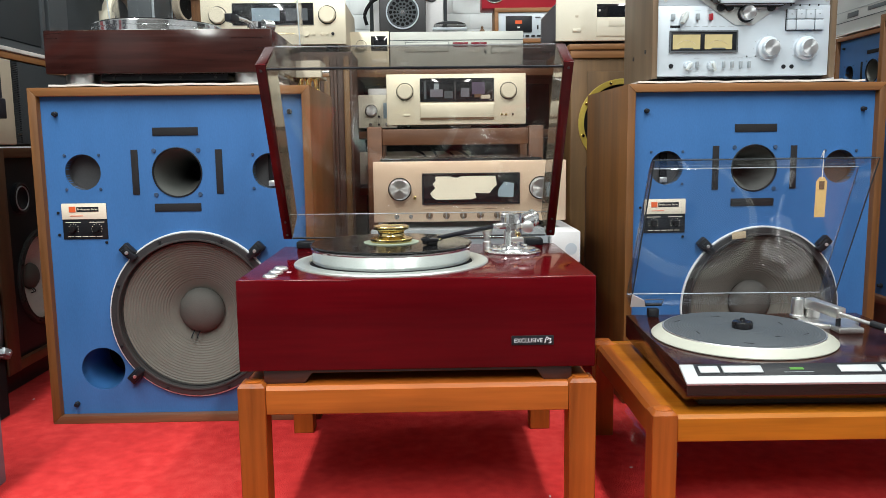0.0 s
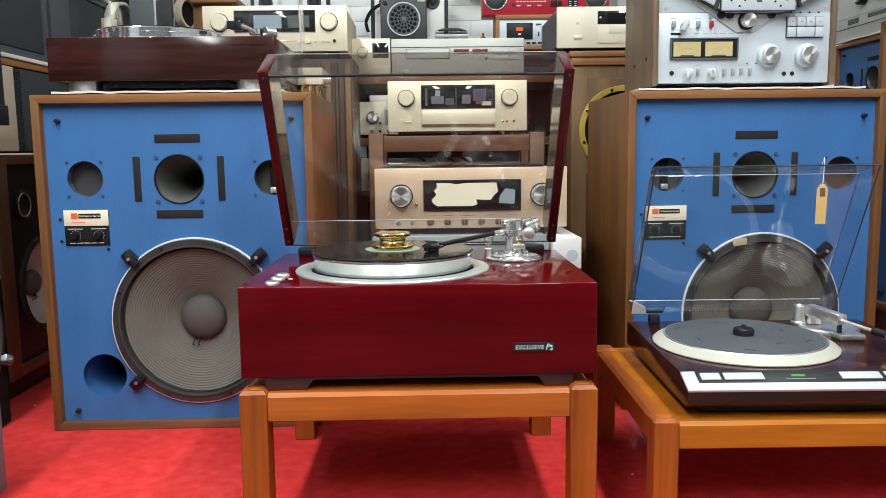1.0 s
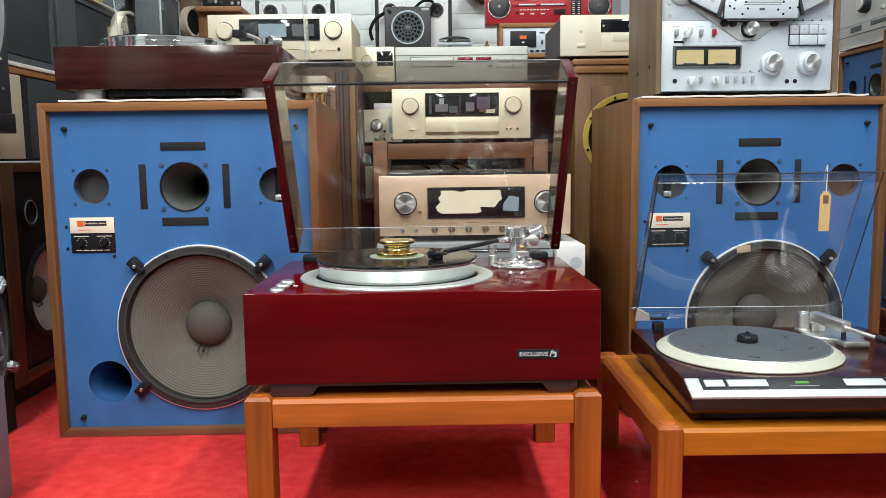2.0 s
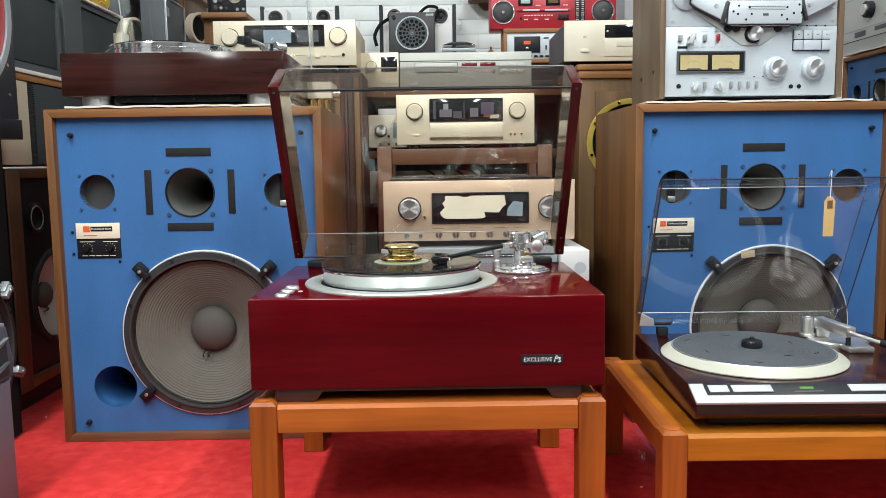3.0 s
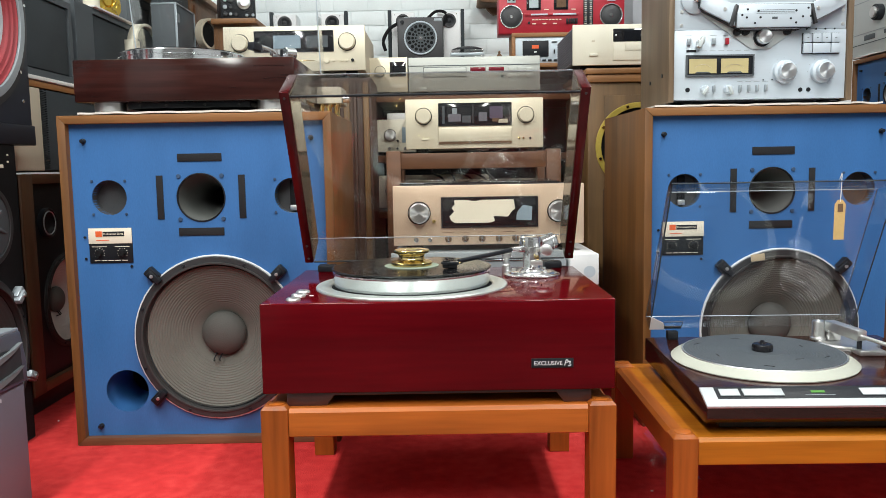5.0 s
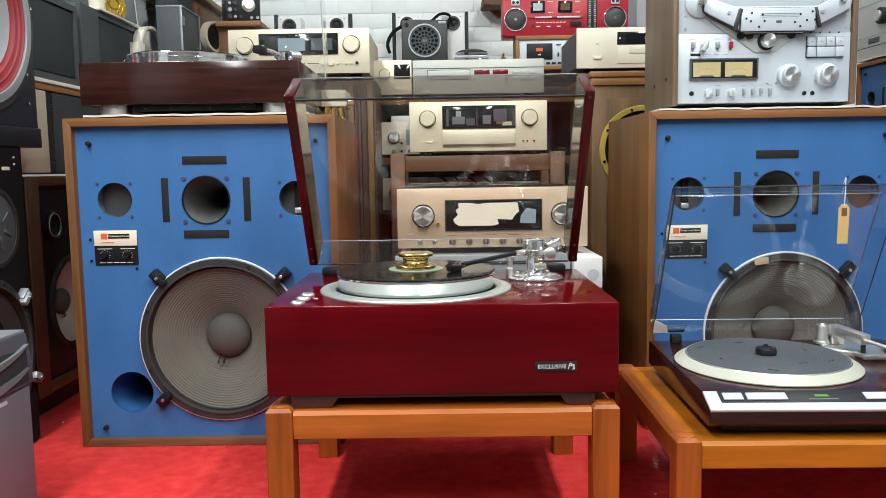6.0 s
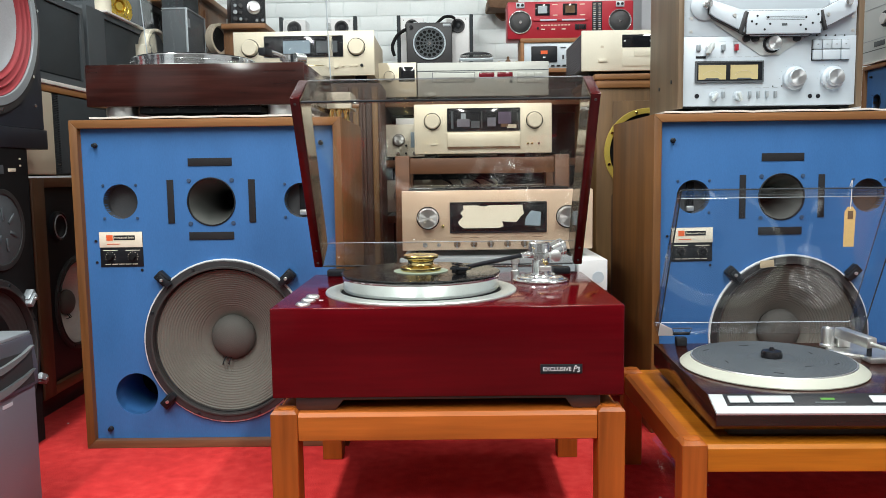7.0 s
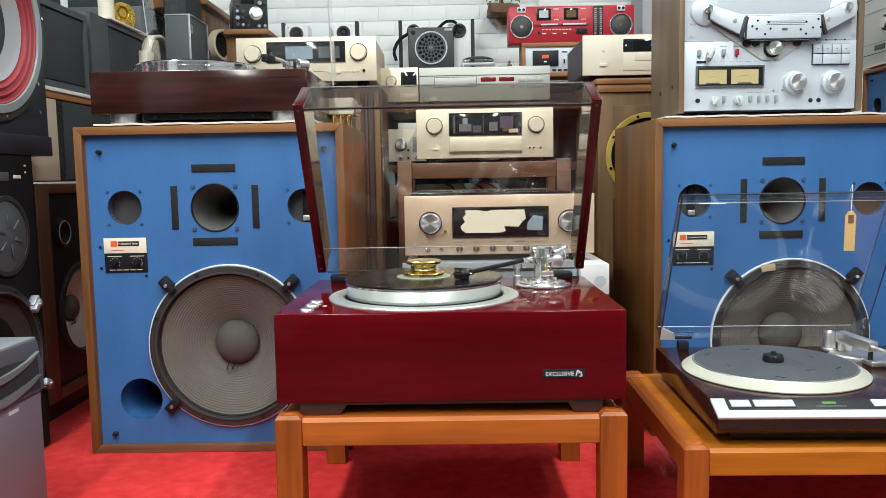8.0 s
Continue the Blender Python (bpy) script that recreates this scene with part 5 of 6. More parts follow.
# ---- tall wooden cabinet with disc player, and the yellow-rimmed driver ----
cab = thing("wooden_cabinet", "tall brown wooden cabinet with moulded top", "cabinet", pose(0.477, 2.6, 0))
part("carcass", box(0.0, 0.62, 0.015, 0.45, 0, 0.9, 0.003), OAKBROWN, cab)
part("cornice", box(-0.004, 0.624, 0.006, 0.454, 0.9, 0.925, 0.004), WALNUT, cab)
part("top_board", box(-0.01, 0.63, 0.0, 0.46, 0.925, 0.943, 0.004), WALNUT, cab)
part("front_panel", box(0.05, 0.57, 0.008, 0.015, 0.05, 0.86, 0.002), OAKBROWN, cab)
dp, w, h = unit("disc_player", "cream disc player with finned side on a wooden cabinet", 0.437, 0.9, 0.9435, 1.086, 2.66, 0.34, CREAM, GREYFRAME, "disc player", foot=0.016)
key(dp, 0.128, 0.42, 0.088, 0.128, GLASSBLACK, 0.001, "display")
knoblet(dp, 0.136, 0.108, 0.003, WHITEPLASTIC)
key(dp, 0.128, 0.42, 0.03, 0.086, CREAM, 0.003, "drawer_front")
key(dp, 0.165, 0.4, 0.06, 0.084, CREAM, 0.005, "tray_front")
key(dp, 0.052, 0.078, 0.044, 0.054, CREAM, 0.005, "power_button")
key(dp, 0.06, 0.07, 0.088, 0.095, BEIGE, 0.0006, "emblem")
part("text_bar", box(0.215, 0.25, -0.0016, -0.001, 0.105, 0.111), SILVERGREY, dp)
for i in range(14):
    part("fin", box(-0.001, 0.006, 0.02, 0.33, 0.024 + i * 0.008, 0.0285 + i * 0.008, 0.001), GREYTOWER, dp)
yr = thing("bare_driver", "black loudspeaker driver with yellow-painted rim leaning on a cabinet", "loudspeaker driver", pose(0.626, 2.57, 0.70))
part("yellow_rim", ring(0.117, 0.134, 0, 0.008, 72), YELLOW, yr)
part("cone", lathe([(0.118, 0.002), (0.1, -0.004), (0.03, -0.018), (0, -0.012)], 56, (0, 0, 0), "y"), BLACKMATT, yr)
for i in range(8):
    a = 2 * math.pi * i / 8 + 0.3
    part("bolt", disc(0.0045, 0.004, 12, (0.1255 * math.cos(a), -0.008, 0.1255 * math.sin(a)), "y"), BRASS, yr)
solid("driver_crate", box(0.52, 0.76, 2.5, 2.592, 0, 0.568, 0.003), DARKWOOD, "dark wooden crate behind the loudspeaker", "crate")


# ---- reel-to-reel recorder on the loudspeaker ----
def reel_recorder():
    rr = thing("tape_recorder", "silver reel-to-reel tape recorder in walnut case", "tape recorder", pose(0.578, 2.06, 0.785, 0, 0, 1.5))
    W, H, D = 0.443, 0.46, 0.24
    side = part("case_side", box(-0.009, 0.005, 0.0, D, 0.006, H, 0.002), SHEENWALNUT, rr)
    for sy, sz in ((0.05, 0.075), (0.15, 0.068)):
        part("screw", turned(disc(0.005, 0.002, 14), pose(-0.009, sy, sz, 0, -90, 0)), CASTFRAME, side)
    part("case_side", box(W - 0.014, W, 0.0, D, 0.006, H, 0.002), SHEENWALNUT, rr)
    part("case_back", box(0.005, W - 0.014, 0.03, D - 0.004, 0.008, H, 0.002), BLACK, rr)
    part("lower_panel", box(0.006, W - 0.015, 0.006, 0.03, 0.012, 0.178, 0.001), SILVER, rr, "brushed silver control panel")
    part("upper_panel", box(0.006, W - 0.015, 0.008, 0.03, 0.179, H - 0.004, 0.001), SILVER, rr, "brushed silver reel panel")
    for fx in (0.05, W - 0.05):
        for fy in (0.04, D - 0.04):
            part("foot", disc(0.016, 0.009, 20, (fx, fy, 0)), BLACKMATT, rr)
    F = 0.006
    # level meters
    mf = part("meter_frame", box(0.035, 0.2, F - 0.004, F, 0.069, 0.118, 0.001), BLACK, rr, "black meter surround")
    part("meter_rim", holed([(0.034, 0.068), (0.201, 0.068), (0.201, 0.119), (0.034, 0.119)], [[(0.0375, 0.0715), (0.1975, 0.0715), (0.1975, 0.1155), (0.0375, 0.1155)]], F - 0.006, F - 0.002), GREYFRAME, mf, "", 30)
    for x0 in (0.042, 0.12):
        me = part("level_meter", box(x0, x0 + 0.067, F - 0.0048, F - 0.004, 0.075, 0.1095), AMBER, mf, "cream level meter face")
        arc = [(x0 + 0.0335 + 0.03 * math.sin(a), F - 0.0051, 0.066 + 0.03 * math.cos(a)) for a in [radians(-48 + 8 * i) for i in range(13)]]
        part("scale_arc", tube(arc, 0.0004, 5), BEIGE, me)
        part("meter_notch", prism([(x0 + 0.014, 0.075), (x0 + 0.053, 0.075), (x0 + 0.048, 0.0785), (x0 + 0.019, 0.0785)], F - 0.0052, F - 0.0048), GREYFRAME, me)
    # knobs
    for kx in (0.276, 0.369):
        k = part("level_knob", lathe([(0, 0), (0.0275, 0), (0.0275, 0.012), (0.0255, 0.014), (0.0205, 0.0145), (0.0205, 0.027), (0.0185, 0.029), (0, 0.029)], 44, (kx, F, 0.076), "y"), SILVER, rr, "large aluminium level knob")
        part("knob_cap", lathe([(0.0185, 0.0288), (0.0185, 0.0296), (0.0, 0.0296)], 40, (kx, F, 0.076), "y"), SPUN, k)
        for i in range(10):
            a = radians(-60 + 30 * i)
            part("tick", box(kx + 0.034 * math.cos(a) - 0.0007, kx + 0.034 * math.cos(a) + 0.0007, F - 0.0006, F, 0.076 + 0.034 * math.sin(a) - 0.0007, 0.076 + 0.034 * math.sin(a) + 0.0007), SILVERGREY, k)
    part("mode_knob", lathe([(0, 0), (0.022, 0), (0.022, 0.004), (0.017, 0.006), (0.017, 0.024), (0.0155, 0.026), (0, 0.026)], 40, (0.219, F, 0.158), "y"), SPUN, rr)
    part("knob_ring", ring(0.0165, 0.0215, 0.004, 0.0065, 40, (0.219, F, 0.158)), BLACK, rr)
    # transport keys
    kf = part("key_frame", box(0.318, 0.411, F - 0.002, F, 0.118, 0.168, 0.001), BLACK, rr)
    for i in range(4):
        part("transport_key", box(0.3195 + i * 0.0228, 0.3405 + i * 0.0228, F - 0.009, F - 0.002, 0.145, 0.1665, 0.0012), SILVER, kf)
        part("dot", disc(0.0022, 0.001, 10, (0.33 + i * 0.0228, F, 0.178), "y"), BLACK, rr)
        part("text_bar", box(0.328 + i * 0.0228, 0.332 + i * 0.0228, F - 0.0096, F - 0.009, 0.155, 0.1565), GREYFRAME, kf)
    for x0, x1 in ((0.3195, 0.3405), (0.3425, 0.386), (0.388, 0.41)):
        part("transport_key", box(x0, x1, F - 0.009, F - 0.002, 0.1195, 0.143, 0.0012), SILVER, kf)
    # switches above the meters
    for i, (sx, mt) in enumerate(((0.037, SILVERGREY), (0.097, SILVERGREY), (0.129, REDPAINT))):
        part("slide_switch", box(sx, sx + 0.008, F - 0.010, F, 0.143, 0.158, 0.001), mt, rr)
        part("text_bar", box(sx - 0.004, sx + 0.012, F - 0.0004, F, 0.165, 0.166), SILVERGREY, rr)
    part("rotary_switch", turned(disc(0.009, 0.014, 20, (0, 0, 0), "y"), pose(0.068, F, 0.151)), ALUMATT, rr)
    part("lever_switch", turned(box(-0.004, 0.004, -0.026, -0.005, -0.016, 0.012, 0.0015), pose(0.066, F, 0.149, 0, 25, 0)), VEEPLATE, rr)
    part("brand_bar", box(0.036, 0.06, F - 0.0008, F, 0.126, 0.1315), BLACK, rr)
    for i in range(7):
        part("text_bar", box(0.072 + i * 0.021, 0.086 + i * 0.021, F - 0.0004, F, 0.1286, 0.1296), SILVERGREY, rr)
    # bottom row
    part("socket", disc(0.0055, 0.002, 16, (0.04, F, 0.036), "y"), BLACK, rr)
    for sx, mt, wd in ((0.1, SILVERGREY, 0.006), (0.165, SILVERGREY, 0.006), (0.186, SILVERGREY, 0.006), (0.207, SILVERGREY, 0.006), (0.228, SILVERGREY, 0.006)):
        part("slide_switch", box(sx, sx + wd, F - 0.009, F, 0.03, 0.046, 0.001), mt, rr)
        part("text_bar", box(sx - 0.004, sx + 0.01, F - 0.0004, F, 0.054, 0.055), SILVERGREY, rr)
    for kx in (0.08, 0.138):
        part("rotary_switch", disc(0.01, 0.016, 22, (kx, F, 0.036), "y"), SILVER, rr)
        part("lever_switch", turned(box(-0.003, 0.003, -0.024, -0.012, -0.014, 0.006, 0.0012), pose(kx, F, 0.036, 0, 35 if kx < 0.1 else -20, 0)), VEEPLATE, rr)
    for kx in (0.318, 0.338):
        part("socket", disc(0.0052, 0.002, 16, (kx, F, 0.033), "y"), BLACK, rr)
    for i in range(2):
        part("dot", disc(0.0017, 0.001, 8, (0.226 + i * 0.022, F, 0.058), "y"), BLACK, rr)
    for cx, cz in ((0.024, 0.024), (W - 0.024, 0.024), (0.024, 0.19), (W - 0.024, 0.19), (0.024, 0.172), (0.024, 0.222), (W - 0.024, 0.222)):
        part("screw", disc(0.0042, 0.0015, 12, (cx, F + 0.002, cz), "y"), ALUMATT, rr)
    part("deck_plate", prism([(0.05, 0.236), (0.085, 0.205), (0.193, 0.132), (0.238, 0.132), (0.345, 0.205), (0.385, 0.236)], 0.003, 0.0055, 0.0005), VEEPLATE, rr, "warm grey vee-shaped deck plate")
    # head block with sloping sides
    cover = [(0.069, 0.258), (0.136, 0.237), (0.332, 0.237), (0.378, 0.260), (0.401, 0.261), (0.412, 0.250), (0.412, 0.231), (0.371, 0.209), (0.339, 0.194), (0.301, 0.175), (0.161, 0.175), (0.143, 0.185), (0.074, 0.219), (0.061, 0.228), (0.060, 0.250)]
    # larger dark plates behind both covers put their shadow gaps into colour
    part("cover_base", prism([(0.237 + (x - 0.237) * 1.012, 0.218 + (z - 0.218) * 1.04) for x, z in cover], -0.01, 0.008), CASTFRAME, rr)
    part("tape_path_cover", prism(cover, -0.018, -0.01, 0.0015), SILVER, rr, "folded silver tape guide cover")
    hc = part("head_cover", box(0.146, 0.325, -0.026, -0.018, 0.178, 0.232, 0.0025), SILVER, rr, "perforated silver head cover")
    part("cover_gap", box(0.1445, 0.3265, -0.0195, -0.0178, 0.1765, 0.2335), CASTFRAME, hc)
    for hx, hz in ((0.171, 0.220), (0.169, 0.201), (0.189, 0.188), (0.202, 0.201), (0.197, 0.216), (0.158, 0.207), (0.275, 0.198), (0.288, 0.216), (0.288, 0.188), (0.304, 0.202), (0.317, 0.222), (0.323, 0.203)):
        part("hole", disc(0.0027, 0.0006, 12, (hx, -0.026, hz), "y"), BLACK, hc)
    for i in range(3):
        part("text_bar", box(0.192, 0.284, -0.0266, -0.026, 0.21 + i * 0.004, 0.2106 + i * 0.004), GREYFRAME, hc)
    part("emblem", box(0.23, 0.243, -0.0266, -0.026, 0.1965, 0.202), GREYFRAME, hc)
    part("edge_strip", turned(box(-0.0042, 0.0042, -0.028, -0.017, -0.026, 0.026, 0.001), pose(0.139, 0, 0.205, 0, 16, 0)), CASTFRAME, rr)
    part("edge_strip", turned(box(-0.0032, 0.0032, -0.028, -0.017, -0.024, 0.024, 0.001), pose(0.331, 0, 0.209, 0, -14, 0)), CASTFRAME, rr)
    for kx in (0.119, 0.345):
        part("screw", disc(0.0045, 0.002, 12, (kx, -0.018, 0.223), "y"), ALUMATT, rr)
    for kx, kz in ((0.055, 0.25), (0.392, 0.252)):
        g = part("tension_arm", lathe([(0, 0), (0.032, 0), (0.034, 0.003), (0.034, 0.006), (0.026, 0.012), (0.012, 0.014), (0, 0.014)], 40, (kx, 0.008, kz), "y"), SILVER, rr)
        part("guide_roller", lathe([(0, 0), (0.009, 0), (0.009, 0.004), (0.006, 0.006), (0.006, 0.018), (0.009, 0.02), (0, 0.022)], 24, (kx, -0.006, kz), "y"), CHROME, g)
    for kx in (0.156, 0.177, 0.279):
        part("roller", disc(0.009, 0.012, 18, (kx, F, 0.172), "y"), BLACK, rr)
    # reels
    for kx in (0.118, 0.334):
        rl = part("reel_hub", lathe([(0, 0), (0.026, 0), (0.026, 0.014), (0.022, 0.018), (0, 0.018)], 40, (kx, 0.008, 0.375), "y"), ALU, rr)
    part("counter", box(0.2, 0.252, 0.004, 0.008, 0.283, 0.298, 0.001), BLACK, rr)
    return rr


reel_recorder()


def cloth_sheet(name, x0, x1, y0, y1, z, label, seed):
    """A thin cloth, slightly rucked, its front edge uneven."""
    bm = bmesh.new()
    nx, ny = 48, 14
    grid = []
    for j in range(ny + 1):
        row = []
        for i in range(nx + 1):
            u, v = i / nx, j / ny
            x = x0 + (x1 - x0) * u
            y = y0 + (y1 - y0) * v + (0.012 * noise.noise((u * 9 + seed, 0, 0)) if j == 0 else 0)
            row.append(bm.verts.new((x, y, z + 0.0015 + 0.0022 * (1 + noise.noise((u * 14 + seed, v * 5, 1.0))))))
        grid.append(row)
    for j in range(ny):
        for i in range(nx):
            bm.faces.new((grid[j][i], grid[j][i + 1], grid[j + 1][i + 1], grid[j + 1][i]))
    ext = bmesh.ops.extrude_face_region(bm, geom=list(bm.faces))
    bmesh.ops.translate(bm, vec=(0, 0, 0.0042), verts=[g for g in ext["geom"] if isinstance(g, bmesh.types.BMVert)])
    return solid(name, bm, CLOTH, label, "cloth")


cloth_sheet("cloth", -0.82, -0.3, 1.95, 2.36, 0.7752, "white cloth laid on the loudspeaker under a record player", 3)
cloth_sheet("cloth", 0.53, 1.075, 2.03, 2.4, 0.7752, "white cloth laid on the loudspeaker under the recorder", 8)


# ---- the rosewood record player on the loudspeaker ----
def rosewood_player():
    tt = thing("record_player", "brown rosewood record player on silver feet, lid open", "turntable", pose(-0.825, 1.952, 0.78))
    W, D = 0.507, 0.41
    part("plinth", box(0, W, 0, D, 0.026, 0.122, 0.003), ROSEWOOD, tt, "dark brown rosewood plinth")
    part("chassis", box(0.11, W - 0.11, 0.03, D - 0.03, 0.012, 0.026, 0.002), BLACK, tt)
    for x in (0.062, W - 0.062):
        for y in (0.05, D - 0.05):
            ft = part("foot", lathe([(0, 0.004), (0.033, 0.004), (0.0355, 0.0065), (0.0355, 0.026), (0, 0.026)], 36, (x, y, 0)), ALUMATT, tt, "round satin-silver foot")
            part("foot_pad", disc(0.028, 0.0055, 30, (x, y, 0)), BLACKMATT, ft)
    for x in (0.14, 0.2, 0.29, 0.37):
        part("screw", disc(0.003, 0.004, 12, (x, 0.031, 0.019), "y"), CASTFRAME, tt)
    cx, cy = 0.19, 0.2
    part("deck_plate", lathe([(0, 0), (0.175, 0), (0.175, 0.003), (0.168, 0.004), (0, 0.004)], 80, (cx, cy, 0.122)), WHITEPLASTIC, tt)
    part("platter", lathe([(0, 0.004), (0.153, 0.004), (0.156, 0.007), (0.156, 0.017), (0.1545, 0.018), (0.1545, 0.0195), (0.156, 0.0205), (0.156, 0.029), (0.153, 0.032), (0.02, 0.032), (0, 0.032)], 96, (cx, cy, 0.122)), ALU, tt, "turned aluminium platter")
    part("mat", disc(0.146, 0.003, 64, (cx, cy, 0.154)), BLACKMATT, tt)
    ax, ay = 0.412, 0.27
    part("arm_base", lathe([(0, 0), (0.03, 0), (0.03, 0.006), (0.012, 0.008), (0.012, 0.04), (0.018, 0.042), (0.018, 0.055), (0, 0.056)], 36, (ax, ay, 0.122)), CHROME, tt)
    arm = part("arm_tube", tube(smooth_line([(ax + 0.012, ay + 0.04, 0.168), (ax, ay, 0.168), (ax - 0.004, ay - 0.07, 0.169), (ax - 0.018, ay - 0.14, 0.168)], 6), 0.0045, 12), CHROME, tt)
    part("counterweight", turned(disc(0.016, 0.03, 28), pose(ax + 0.018, ay + 0.018, 0.171, 90, 0, -45 + 180)), CHROME, arm)
    part("headshell", turned(box(-0.01, 0.03, -0.009, 0.009, -0.014, 0.004, 0.0015), pose(ax - 0.018, ay - 0.14, 0.168, 0, 0, -105)), BLACK, arm)
    part("arm_rest", tube([(ax + 0.03, ay - 0.08, 0.122), (ax + 0.03, ay - 0.08, 0.165)], 0.004, 10), BLACK, tt)
    m = lid_frame((0, 0.4, 0.128), 78)
    U, V = 0.39, 0.075
    for ob in (part("lid_top", turned(box(0, W, 0, U, V - 0.003, V, 0.0008), m), CLEAR, tt, "clear acrylic lid, opened"),
               part("lid_side", turned(box(0, 0.003, 0, U, 0, V - 0.003), m), CLEAR, tt),
               part("lid_side", turned(box(W - 0.003, W, 0, U, 0, V - 0.003), m), CLEAR, tt),
               part("lid_back", turned(box(0.003, W - 0.003, 0, 0.003, 0, V - 0.003), m), CLEAR, tt)):
        ob.visible_shadow = False
    part("lid_edge", turned(tube([(W, 0, 0), (W, U, 0)], 0.0016, 6), m), SILVER, tt)
    part("lid_edge", turned(tube([(0, 0, 0), (0, U, 0)], 0.0016, 6), m), SILVER, tt)
    return tt


rosewood_player()


# ---- row of loudspeakers along the side wall, facing into the room ----
def facing(y, z, x=-1.07):
    """Pose of a thing whose front looks along +x, its left front corner at y."""
    return pose(x, y, z, 0, 0, 90)


brown = thing("floor_speaker", "brown wooden loudspeaker with black baffle and large driver", "loudspeaker", facing(2.14, 0.055))
cabinet(brown, 0.6, 0.59, 0.5, 0.026, OLDWALNUT, OLDWALNUT_Z)
part("baffle", holed([(0.026, 0.026), (0.574, 0.026), (0.574, 0.564), (0.026, 0.564)], [circle(0.25, 0.225, 0.125)], 0.016, 0.036), BLACK, brown, "", 30)
part("front_trim", box(0.0, 0.062, -0.004, 0.014, 0.0, 0.59, 0.003), OLDWALNUT_Z, brown)
woofer(brown, 0.25, 0.225, 0.016, 0.137, PALECONE, SURROUND, DUSTCAP, CASTFRAME, CASTFRAME, 10)
horn = part("horn", lathe([(0.042, 0.0), (0.042, 0.012), (0.038, 0.014), (0.026, 0.006), (0.018, 0.003), (0, 0.002)], 36, (0.15, 0.016, 0.455), "y"), BLACK, brown)
part("horn_arc", turned(lathe([(0.03, 0.012), (0.032, 0.0145), (0.034, 0.012)], 36, (0, 0, 0), "y"), pose(0.15, 0.016, 0.455)), SILVERGREY, brown)
part("crossover_plate", box(0.05, 0.085, 0.013, 0.016, 0.5, 0.53, 0.001), GREYFRAME, brown)
part("white_strip", box(0.285, 0.292, 0.012, 0.016, 0.4, 0.49), WHITEPLASTIC, brown)
solid("speaker_plinth", box(-1.7, -1.09, 1.85, 2.75, 0, 0.0545, 0.003), BLACK, "low black plinth under the side-wall loudspeakers", "plinth")

rad = thing("table_radio", "beige and grey console unit with ribbed dark strip", "radio", facing(2.1, 0.6455))
part("body", box(0, 0.6, 0.01, 0.42, 0.006, 0.232, 0.003), GREYFRAME, rad)
part("beige_panel", box(0, 0.18, 0, 0.012, 0.008, 0.23, 0.003), BEIGE, rad, "beige plastic front panel")
part("beige_inset", box(0.012, 0.08, -0.003, 0.0, 0.1, 0.2, 0.001), BLACK, rad)
for i in range(46):
    part("rib", box(0.182, 0.217, 0.001, 0.01, 0.01 + i * 0.00475, 0.0125 + i * 0.00475), CHARCOAL, rad)
part("grille", box(0.219, 0.598, 0.003, 0.01, 0.01, 0.23, 0.002), CHARCOAL, rad)
part("emblem", box(0.191, 0.207, -0.0005, 0.001, 0.034, 0.038), ALU, rad)

sb = thing("side_shelf", "brown shelf board edged with white cloth", "shelf", facing(2.06, 0.878))
part("board", box(0, 1.53, 0, 0.5, 0, 0.018, 0.002), WALNUT, sb)
part("cloth_edge", box(0.0, 1.525, -0.006, 0.49, 0.0185, 0.03, 0.003), CLOTH, sb)


def grey_speaker(y, w, z, h, label, side=0.05, frame_w=0.018, d=0.4):
    s = thing("bookshelf_speaker", label, "loudspeaker", facing(y, z), "grey speakers on the side shelf")
    part("body", box(0, w, 0.012, d, 0, h, 0.004), GREYFRAME, s)
    part("front_frame", holed([(0, 0), (w, 0), (w, h), (0, h)], [[(side, frame_w), (w - frame_w, frame_w), (w - frame_w, h - frame_w), (side, h - frame_w)]], 0.0, 0.012), GREYFRAME, s, "", 30)
    part("grille", box(side + 0.004, w - frame_w - 0.004, 0.005, 0.012, frame_w + 0.004, h - frame_w - 0.004, 0.003), CHARCOAL, s, "charcoal cloth grille")
    return s


grey_speaker(2.13, 0.36, 0.9085, 0.233, "dark grey loudspeaker with cloth grille on the side shelf", 0.07)
grey_speaker(2.515, 0.42, 0.9085, 0.252, "dark grey loudspeaker with cloth grille and white top", 0.12)
solid("top_cloth", box(-1.42, -1.058, 2.63, 2.94, 1.161, 1.168, 0.002), CLOTH, "folded white cloth on a grey loudspeaker", "cloth")
grey_speaker(2.945, 0.2, 0.9085, 0.36, "black tall narrow loudspeaker on the side shelf", 0.08)
for i, (gy, gz, gr) in enumerate(((2.69, 1.2, 0.034), (2.74, 1.205, 0.038), (2.78, 1.21, 0.034))):
    gd = thing("gilt_ring", "gilt metal driver ring standing on white cloth", "driver ring", pose(-1.075 - i * 0.012, gy + 0.06, 1.1685 + gr, 0, 0, 60), "gilt rings")
    part("rim", ring(gr * 0.62, gr, 0, 0.014, 40), GOLDPAINT, gd)
    part("hub", lathe([(0, 0.01), (gr * 0.4, 0.012), (gr * 0.5, 0.004), (gr * 0.62, 0.002)], 28, (0, 0, 0), "y"), GOLDPAINT, gd)
    for k in range(6):
        part("bolt", disc(0.003, 0.004, 8, (gr * 0.81 * math.cos(k * 1.047), -0.014, gr * 0.81 * math.sin(k * 1.047)), "y"), BRASS, gd)
